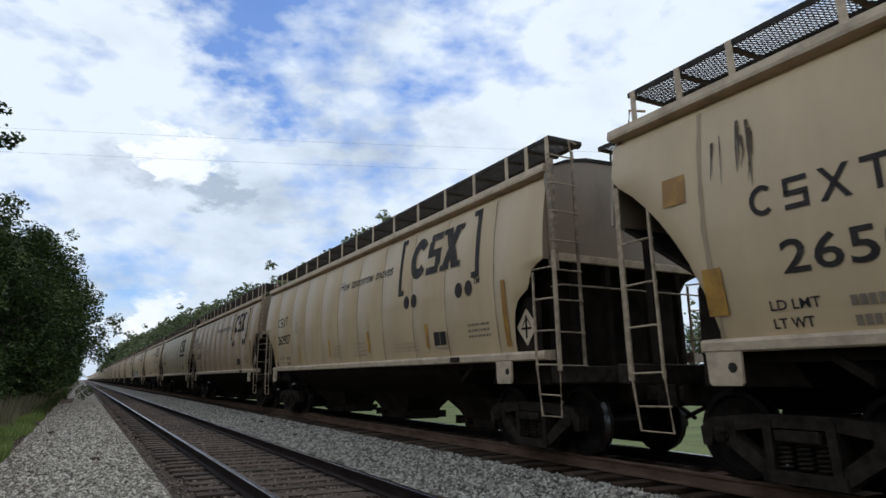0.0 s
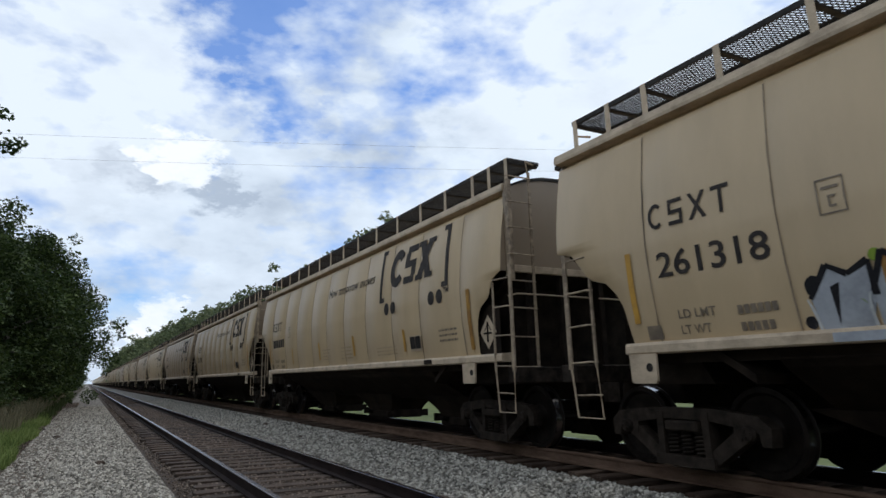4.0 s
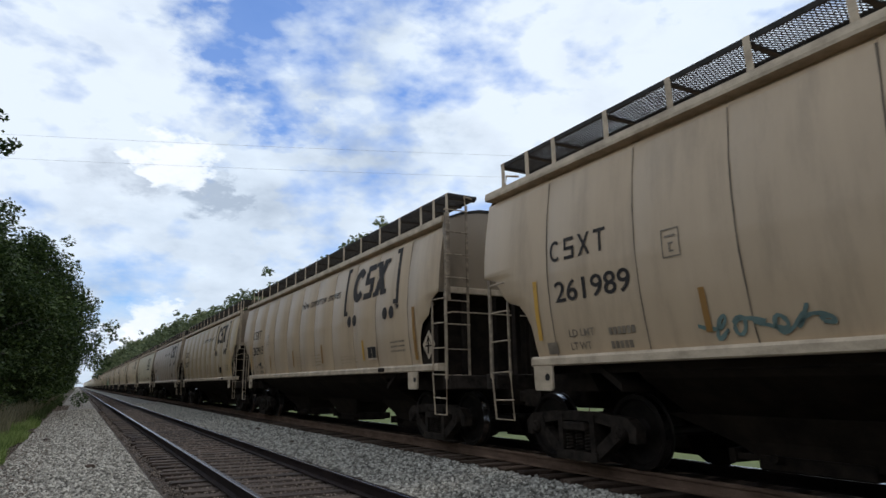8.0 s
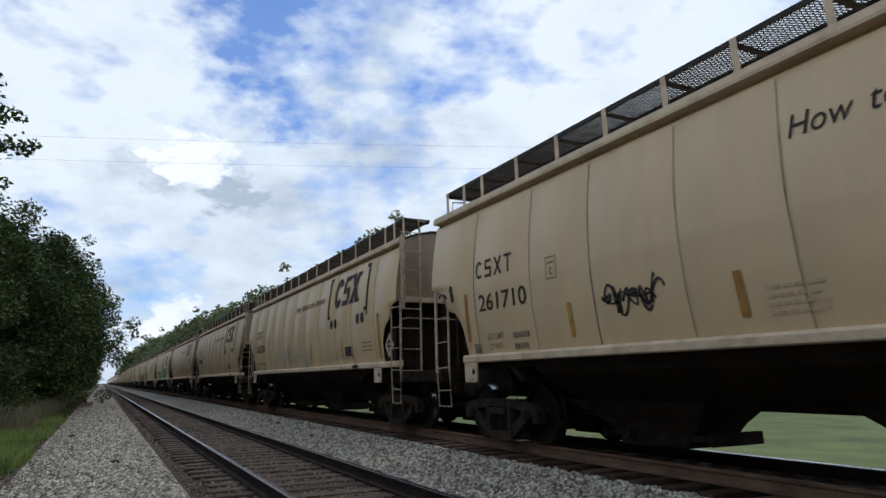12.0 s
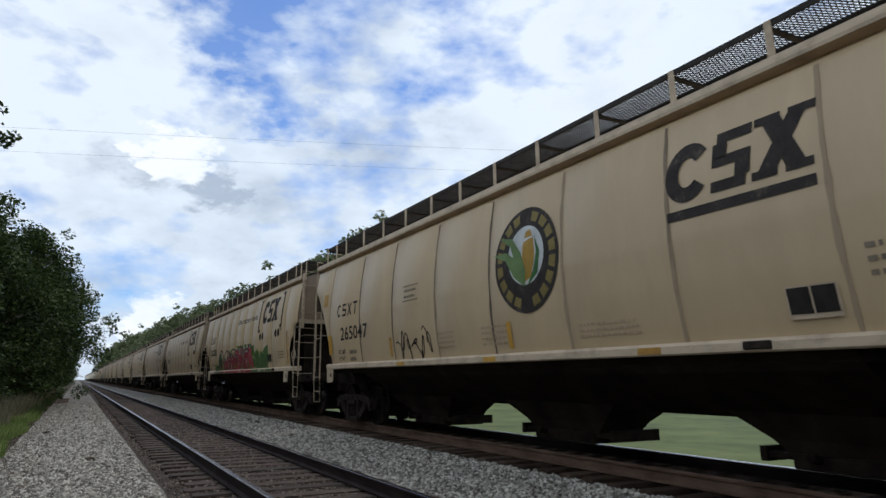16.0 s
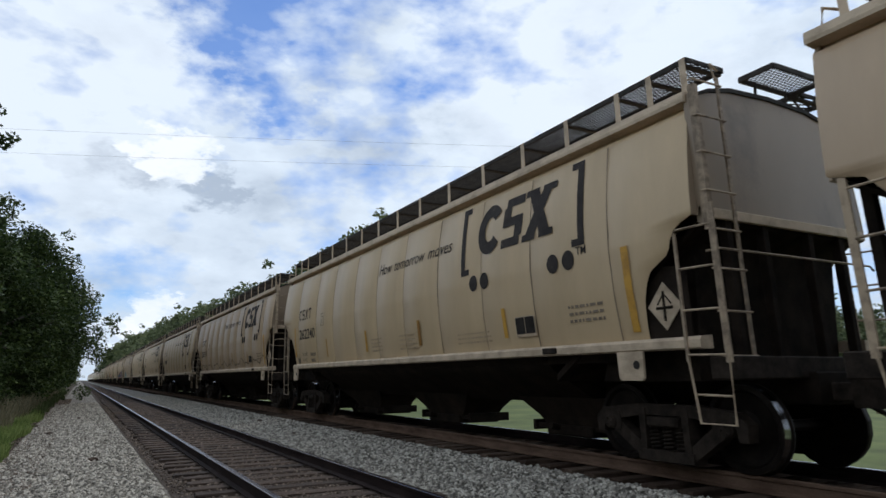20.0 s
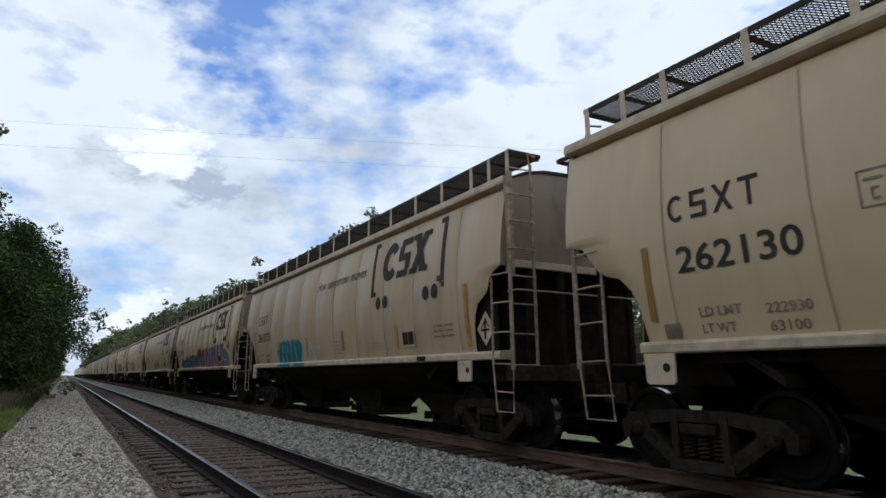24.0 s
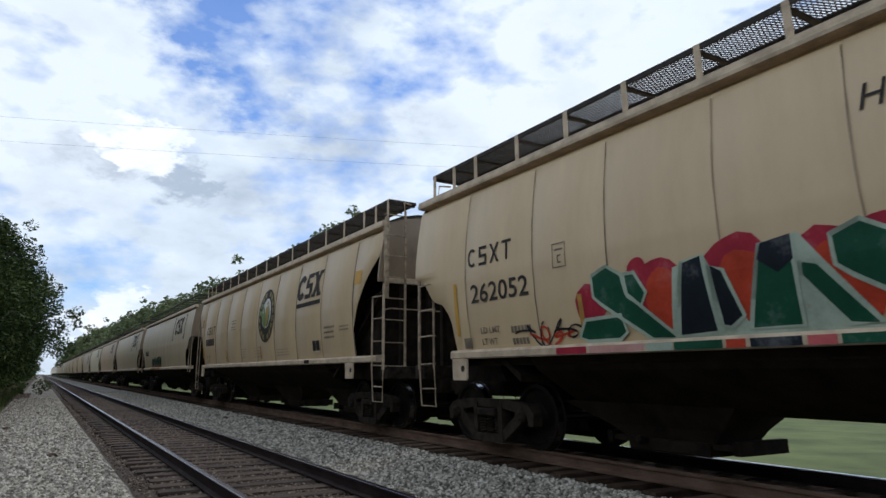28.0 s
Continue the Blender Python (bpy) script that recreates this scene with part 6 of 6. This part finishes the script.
scribble(*CARS[14], 8.9, 9.5, 1.60, 1.85, "n", 116, 4, .022)
drips(*CARS[14], 9.55, 9.7, 1.5, 2.1, "o", 17, 2, "orange paint marks")
scribble(*CARS[14], 9.8, 10.5, 1.75, 2.1, "n", 117, 5, .02)
scribble(*CARS[15], 5.0, 5.95, 1.84, 2.24, "k", 2, 5, .04)
scribble(*CARS[15], 5.0, 5.9, 1.88, 2.16, "k", 82, 4, .03)
scribble(*CARS[15], .35, .95, 2.4, 2.75, "k", 18, 3, .04)
scribble(*CARS[18], 4.2, 9.2, 1.5, 2.35, "P", 20, 9, .06)
scribble(*CARS[18], 9.3, 11.2, 1.55, 2.45, "m", 21, 3, .10)
scribble(*CARS[19], 14.85, 15.3, 1.5, 1.66, "k", 24, 6, .025)
scribble(*CARS[20], 5.6, 7.0, 1.45, 2.05, "k", 25, 5, .03)
scribble(*CARS[24], 7.2, 11.4, 1.50, 2.15, "n", 28, 4, .03)
scribble(*CARS[24], 7.3, 11.2, 1.55, 2.0, "c", 128, 4, .02)
b = bmesh.new()
wave = [(1.6 + .08 * k, 1.66 + .10 * math.sin(.08 * k * 3.3) + .05 * math.sin(.08 * k * 7.1) + .0006 * k) for k in range(176)]
ribbon(b, wave, [.035 + .015 * math.sin(.7 * k) for k in range(176)])
part("tag", on_side(b, CARS[26][1], .012, .3), spray(*PALETTE["n"]), CARS[26][0], "long wavy brown sprayed line")
scribble(*CARS[30], 6.6, 8.2, 1.5, 2.0, "w", 31, 6, .04)
scribble(*CARS[32], 6.9, 8.3, 1.52, 2.05, "k", 34, 6, .035)
scribble(*CARS[32], 6.95, 8.2, 1.56, 1.95, "k", 36, 5, .03)
scribble(*CARS[32], 8.5, 9.9, 1.55, 2.1, "k", 35, 5, .035)
scribble(*CARS[32], 8.5, 9.8, 1.6, 2.0, "k", 37, 6, .03)
scribble(*CARS[34], 3.0, 4.2, 1.46, 1.85, "k", 38, 4, .03)
scribble(*CARS[34], 10.6, 11.9, 1.5, 1.9, "k", 39, 4, .06)
piece(*CARS[5], 3.55, 8.0, 1.40, 2.12, "slim", ["s", "s"], "k", ["o", "k", "l"], "w", 7, (.0, .05), .5, label="silver sprayed shapes with a rust glow")
piece(*CARS[5], 7.8, 8.9, 1.5, 2.05, "swoop", ["l"], "m", ["l"], None, 9, cell=.5, label="lime sprayed cloud")
piece(*CARS[13], 3.3, 3.95, 1.62, 1.92, "block", ["w"], "w", ["w"], None, 13, cell=.6, label="pale painted-out patch")
scribble(*CARS[16], 5.3, 9.2, 1.46, 2.25, "c", 19, 6, .05, "faint chalky sprayed outline")
scribble(*CARS[16], 5.4, 9.0, 1.50, 2.15, "w", 59, 5, .025, "faint chalky sprayed outline")
cloud(*CARS[19], 8.4, 14.2, 1.40, 2.62, "w", 70, "white sprayed cloud behind the green shapes")
cloud(*CARS[19], 14.0, 15.4, 1.40, 2.12, "w", 71, "white sprayed cloud behind the green shapes")
b = bmesh.new()
write(b, "FREE", 14.88, 1.74, .42, .14, bold=-0.01)
part("tag", on_side(b, CARS[19][1], .012), spray(*PALETTE["k"]), CARS[19][0], "thin black sprayed word")
b = bmesh.new()
rect(b, 16.20, 16.63, 1.58, 1.82)
part("reflector_patch", on_side(b, CARS[19][1], .009), "yellow", CARS[19][0], "yellow reflective patch")
piece(*CARS[21], 2.9, 4.6, 1.40, 1.95, "swoop", ["m", "g"], "g", ["m", "l", "g"], "y", 27, (-.35, .15), .4, label="mossy green sprayed haze")
piece(*CARS[21], 4.2, 10.6, 1.40, 2.62, "swoop", ["r", "r", "C", "r"], "k", ["m", "g", "m", "l"], "P", 26, (-.40, -.08), .56, "w", label="crimson sprayed sweeping shapes edged in white")
piece(*CARS[21], 10.3, 12.9, 1.42, 2.2, "swoop", ["m"], "m", ["m", "g", "m"], None, 28, (.0, -.2), .6, label="mossy green sprayed haze")
scribble(*CARS[21], 10.4, 12.4, 1.9, 2.25, "l", 63, 6, .025, "thin lime scribble")
scribble(*CARS[21], 9.2, 11.6, 1.46, 1.62, "y", 64, 7, .03, "thin yellow scribble")
scribble(*CARS[21], 2.9, 4.4, 1.46, 1.85, "l", 65, 5, .025, "thin lime scribble")
piece(*CARS[30], 4.2, 6.5, 1.40, 2.10, "slim", ["t", "t"], "b", ["t"], "w", 30, cell=.45, label="teal sprayed shapes")
piece(*CARS[31], 2.6, 8.0, 1.40, 2.08, "slim", ["b", "r", "v", "b"], "k", ["g", "k", "r"], "w", 32, (-.1, .1), .42, label="blue and crimson sprayed shapes")
piece(*CARS[31], 7.7, 13.8, 1.40, 2.34, "slim", ["v", "P", "v", "p"], "k", ["v", "g", "P"], "w", 33, (-.1, .12), .62, label="lilac and pink sprayed shapes")
# four block letters with a white edge and a dark shadow
cloud(*CARS[33], 4.0, 4.5, 1.40, 1.75, "m", 35, "green sprayed haze")
for i, (ch, x0, x1, top, fill) in enumerate((("K", 4.36, 5.62, 2.22, "p"), ("A", 5.74, 6.80, 2.27, "Y"), ("E", 6.86, 7.74, 2.34, "p"), ("N", 7.82, 8.86, 2.33, "Y"))):
    car, hb = CARS[33]
    for name, bold, grow, off, lift, note in (("u", .115, .10, .0, .010, "dark shadow of a block letter"), ("w", .085, .022, -.012, .016, "thin white edge of a block letter"), (fill, .085, .0, .0, .022, "painted block letter " + ch)):
        b = bmesh.new()
        write(b, ch, x0 - grow, 1.47 - grow * .8 + abs(off) * .5, x1 - x0 + 2 * grow + off, (top - 1.47) * .82 + grow * 1.35, bold=bold)
        for v in b.verts:
            v.co.y = max(1.40, min(4.0, v.co.y))
        part("graffiti_letter", on_side(b, hb, lift + .0006 * i, .3), spray(*PALETTE[name]), car, note)
    b = box(bmesh.new(), -1.604, -1.6015, hb - x1, hb - x0, 1.355, 1.44)
    part("sill_paint", b, spray(*PALETTE[fill]), car, "paint carried over the sill")
cloud(*CARS[33], 8.85, 9.95, 1.40, 1.72, "G", 36, "green sprayed haze")
# angular green and black shapes edged in pale blue-white before round red clouds
def closed(car, hb, colour, pts, lift, label, edge=None, w=.05):
    b = bmesh.new()
    flat(b, clamp_heights(pts))
    part("graffiti", on_side(b, hb, lift, .3), spray(*PALETTE[colour]), car, label)
    if edge:
        b = bmesh.new()
        ribbon(b, pts + pts[:2], [w] * (len(pts) + 2))
        part("graffiti_edge", on_side(b, hb, lift + .0015, .3), spray(*PALETTE[edge]), car, "pale sprayed edge line")


def puffs(car, hb, colour, spots, lift):
    for k, (x, z, rx, rz) in enumerate(spots):
        rnd = random.Random(int(x * 50))
        closed(car, hb, colour, [(x + rx * rnd.uniform(.92, 1.06) * math.cos(.35 * i), z + rz * rnd.uniform(.92, 1.06) * math.sin(.35 * i)) for i in range(18)], lift + .0004 * k, "round red sprayed cloud")


puffs(*CARS[34], "r", ((4.42, 1.93, .26, .28), (5.22, 2.28, .14, .13), (5.52, 2.02, .34, .36), (6.46, 2.04, .42, .42), (7.36, 1.95, .44, .42), (7.80, 2.16, .30, .24), (8.5, 2.02, .44, .42), (9.4, 2.0, .42, .44)), .010)
puffs(*CARS[34], "R", ((5.56, 1.92, .26, .34), (6.52, 1.93, .32, .36), (7.40, 1.84, .34, .38), (8.52, 1.9, .34, .36), (9.4, 1.9, .3, .36)), .0145)
for x in (0, 2.9):
    closed(*CARS[34], "c", [(5.55 + x, 1.40), (5.72 + x, 2.22), (6.12 + x, 2.30), (6.30 + x, 1.9), (6.55 + x, 1.5), (6.70 + x, 2.25), (7.12 + x, 2.36), (7.7 + x, 1.5), (7.6 + x, 1.40)], .0185, "pale sprayed ground between the shapes")
    for k, (colour, pts) in enumerate((("g", [(4.16, 1.56), (4.30, 1.76), (4.90, 1.78), (4.95, 1.58), (4.82, 1.50), (4.3, 1.50)]),
                                       ("g", [(4.50, 2.28), (4.76, 2.37), (4.98, 2.24), (5.02, 2.02), (5.66, 1.48), (5.30, 1.48), (4.62, 1.92), (4.50, 2.02)]),
                                       ("g", [(5.02, 2.24), (5.18, 2.24), (5.32, 2.0), (5.22, 1.86), (5.04, 1.98)]),
                                       ("K", [(5.66, 1.50), (5.84, 2.26), (6.10, 2.30), (6.15, 1.52)]),
                                       ("K", [(6.20, 1.58), (6.16, 2.18), (6.32, 2.12), (6.46, 1.66), (6.30, 1.55)]),
                                       ("g", [(6.50, 1.53), (6.74, 2.30), (7.06, 2.34), (7.02, 1.53)]),
                                       ("K", [(6.70, 2.16), (6.76, 2.31), (7.06, 2.35), (7.05, 2.12), (6.88, 2.02)]),
                                       ("g", [(7.08, 1.96), (7.10, 2.10), (7.26, 2.06), (7.66, 1.52), (7.40, 1.52)]))):
        if x and k == 0:
            continue
        closed(*CARS[34], colour, [(px + x, pz) for px, pz in pts], .021 + .0006 * k + (.002 if k == 6 else 0), "dark angular sprayed shape", "c" if k != 6 else None, .045)
# the tail of the lilac row, and a dark scribble over the strip
closed(*CARS[31], "T", [(13.6, 1.42), (13.7, 2.1), (14.3, 2.22), (14.9, 1.95), (15.1, 1.6), (14.9, 1.42)], .0095, "hazy worn teal cloud")
closed(*CARS[31], "v", [(13.1, 1.42), (13.2, 2.42), (13.75, 2.44), (13.8, 1.80), (14.3, 1.72), (14.75, 1.42)], .0150, "lilac sprayed shape", "w", .04)
piece(*CARS[31], 7.62, 9.3, 1.96, 2.38, "slim", ["r", "r"], "k", None, "P", 133, cell=.42, label="dull crimson sprayed shapes")
scribble(*CARS[31], 14.6, 15.1, 2.1, 2.45, "k", 143, 4, .03)
# dark and pale lines and striped gaps within the crimson row
for n, (x0, w, z1) in enumerate(((4.0, 1.35, 2.36), (5.3, 1.35, 2.32), (6.6, 1.45, 2.34), (8.0, 1.35, 2.40), (9.2, 1.2, 2.26))):
    rnd = random.Random(300 + n)
    for k, (colour, wide, lift) in enumerate((("k", .055, .0262), ("P", .022, .0272))):
        b = bmesh.new()
        off = .045 * k
        ribbon(b, bow((x0 + off, 1.46), (x0 + w * .45, z1 - off), .30, 10), [wide] * 10)
        ribbon(b, bow((x0 + w * .42, z1 - off), (x0 + w * .95, 1.62), .22, 10), [wide] * 10, .0004)
        ribbon(b, bow((x0 + w * .25, 1.56 + off), (x0 + w * .8, 1.94), -.2, 8), [wide * .8] * 8, .0008)
        part("graffiti_line", on_side(b, CARS[21][1], lift, .3), spray(*PALETTE[colour]), CARS[21][0], "sprayed outline", kind="stuff")
    for k in range(4):
        u = x0 + w * (.36 + .10 * k)
        b = bmesh.new()
        ribbon(b, [(u, 1.50), (u + .10, 1.66), (u + .08, 1.80)], [.05, .04, .02])
        part("graffiti_stripe", on_side(b, CARS[21][1], .0285 + .0004 * k, .3), spray(*PALETTE["y" if k % 2 else "k"]), CARS[21][0], "short sprayed stripe")
# green shapes on a grain wagon: each an angular form with a lime foot, a pale glint and a heavy dark outline
FORMS = ([(.05, 0), (.0, .55), (.18, 1), (.5, .86), (.66, 1.05), (.98, .9), (.85, .45), (1.02, .05), (.62, 0)],
         [(.1, 0), (-.05, .4), (.2, .7), (.05, 1), (.7, 1.05), (1.0, .7), (.76, .55), (1.05, .2), (.8, 0)],
         [(.0, .1), (.25, .5), (.0, .9), (.5, 1.0), (.95, 1.08), (.75, .6), (1.0, .3), (.6, .02)],
         [(.15, 0), (.3, .45), (-.05, .8), (.3, 1.05), (.55, .8), (.9, 1.0), (.8, .5), (1.08, .2), (.7, 0)],
         [(.0, 0), (.15, .6), (-.02, 1), (.45, .95), (.9, 1.08), (1.05, .6), (.8, .35), (1.0, 0), (.5, .1)])
for n, (x0, w, z1) in enumerate(((4.36, .82, 2.22), (5.12, .78, 2.26), (5.86, .80, 2.24), (6.62, .80, 2.28), (7.40, .95, 2.24), (9.36, 1.0, 2.50), (10.32, 1.12, 2.46), (11.38, .85, 2.34), (12.08, 1.05, 2.52), (13.0, 1.05, 2.46))):
    form = FORMS[(n * 3 + 1) % 5 if n < 5 else n - 5]
    pts = [(x0 + w * u, 1.42 + (z1 - 1.42) * v) for u, v in form]
    closed(*CARS[19], ("G", "e", "G", "e", "G")[n % 5], pts, .0145 + .0008 * (n % 3), "green sprayed angular shape", "k", .055 if n > 4 else .035)
    closed(*CARS[19], "l", [(x, 1.42 + (z - 1.42) * .36) for x, z in pts if z < 1.42 + .75 * (z1 - 1.42)] or pts, .0185 + .0004 * (n % 3), "lime foot of a sprayed shape")
    b = bmesh.new()
    ribbon(b, [(x0 + w * .14, 1.62), (x0 + w * .20, z1 - .22)], [.025, .035])
    part("highlight", on_side(b, CARS[19][1], .022, .3), spray(*PALETTE["c"]), CARS[19][0], "pale glint on a sprayed shape")
for k, (x0, x1, colour) in enumerate(((4.3, 5.6, "m"), (5.64, 7.2, "G"), (7.24, 8.9, "c"), (8.94, 10.4, "e"), (10.44, 12.2, "G"), (12.24, 13.3, "l"), (13.34, 13.9, "G"), (13.94, 15.6, "w"))):
    part("sill_paint", box(bmesh.new(), -1.604, -1.6015, CARS[19][1] - x1, CARS[19][1] - x0, 1.355, 1.44), spray(*PALETTE[colour]), CARS[19][0], "paint carried over the sill")
for k, (x0, x1, colour) in enumerate(((3.75, 4.3, "r"), (4.35, 5.2, "P"), (5.25, 5.6, "c"), (5.62, 6.2, "g"), (6.24, 6.45, "R"), (6.5, 7.0, "K"), (7.05, 7.3, "p"), (7.34, 7.9, "g"), (7.95, 9.1, "K"), (9.15, 10.1, "r"))):
    part("sill_paint", box(bmesh.new(), -1.604, -1.6015, CARS[34][1] - x1, CARS[34][1] - x0, 1.355, 1.44), spray(*PALETTE[colour]), CARS[34][0], "paint carried over the sill")
scribble(*CARS[34], 3.3, 4.1, 1.50, 1.72, "R", 48, 3, .04)
piece(*CARS[36], 4.5, 8.0, 1.42, 2.05, "slim", ["g", "o"], "k", None, "w", 40, cell=.5, label="small faded sprayed shapes")
# yellow marks along a sill
for d in (5.55, 8.87, 12.24):
    sb = bmesh.new()
    hb = CARS[20][1]
    box(sb, -1.604, -1.6015, hb - d - .35, hb - d, 1.36, 1.44)
    part("sill_paint", sb, "yellow", CARS[20][0], "yellow paint mark")


# ---- what moves ----
def motions():
    for i, car, hb, y0 in WAGONS:
        walk(car, [(t, pose(LINE, y0 - travelled(t), 0)) for t in (0, 4, 8, 12, 16, 20, 24, 28)])
        # the wheels roll while they pass within sight of the camera
        for ws in [o for b in car.children if plain_name(b) == "bogie" for o in b.children if plain_name(o) == "wheelset"]:
            off = ws.parent.location.y + ws.location.y
            ticks = [n for n in range(841) if -4 < y0 + off - travelled(n / FPS) < 34]
            if not ticks or i > 36:
                continue
            rows = [(n / FPS, pose(0, ws.location.y, .483, math.degrees(travelled(n / FPS) - travelled(ticks[0] / FPS)) / .483)) for n in ticks]
            if ticks[0] > 0:
                rows.insert(0, (0, rows[0][1]))
            if ticks[-1] < 840:
                rows.append((28, rows[-1][1]))
            walk(ws, rows)


motions()
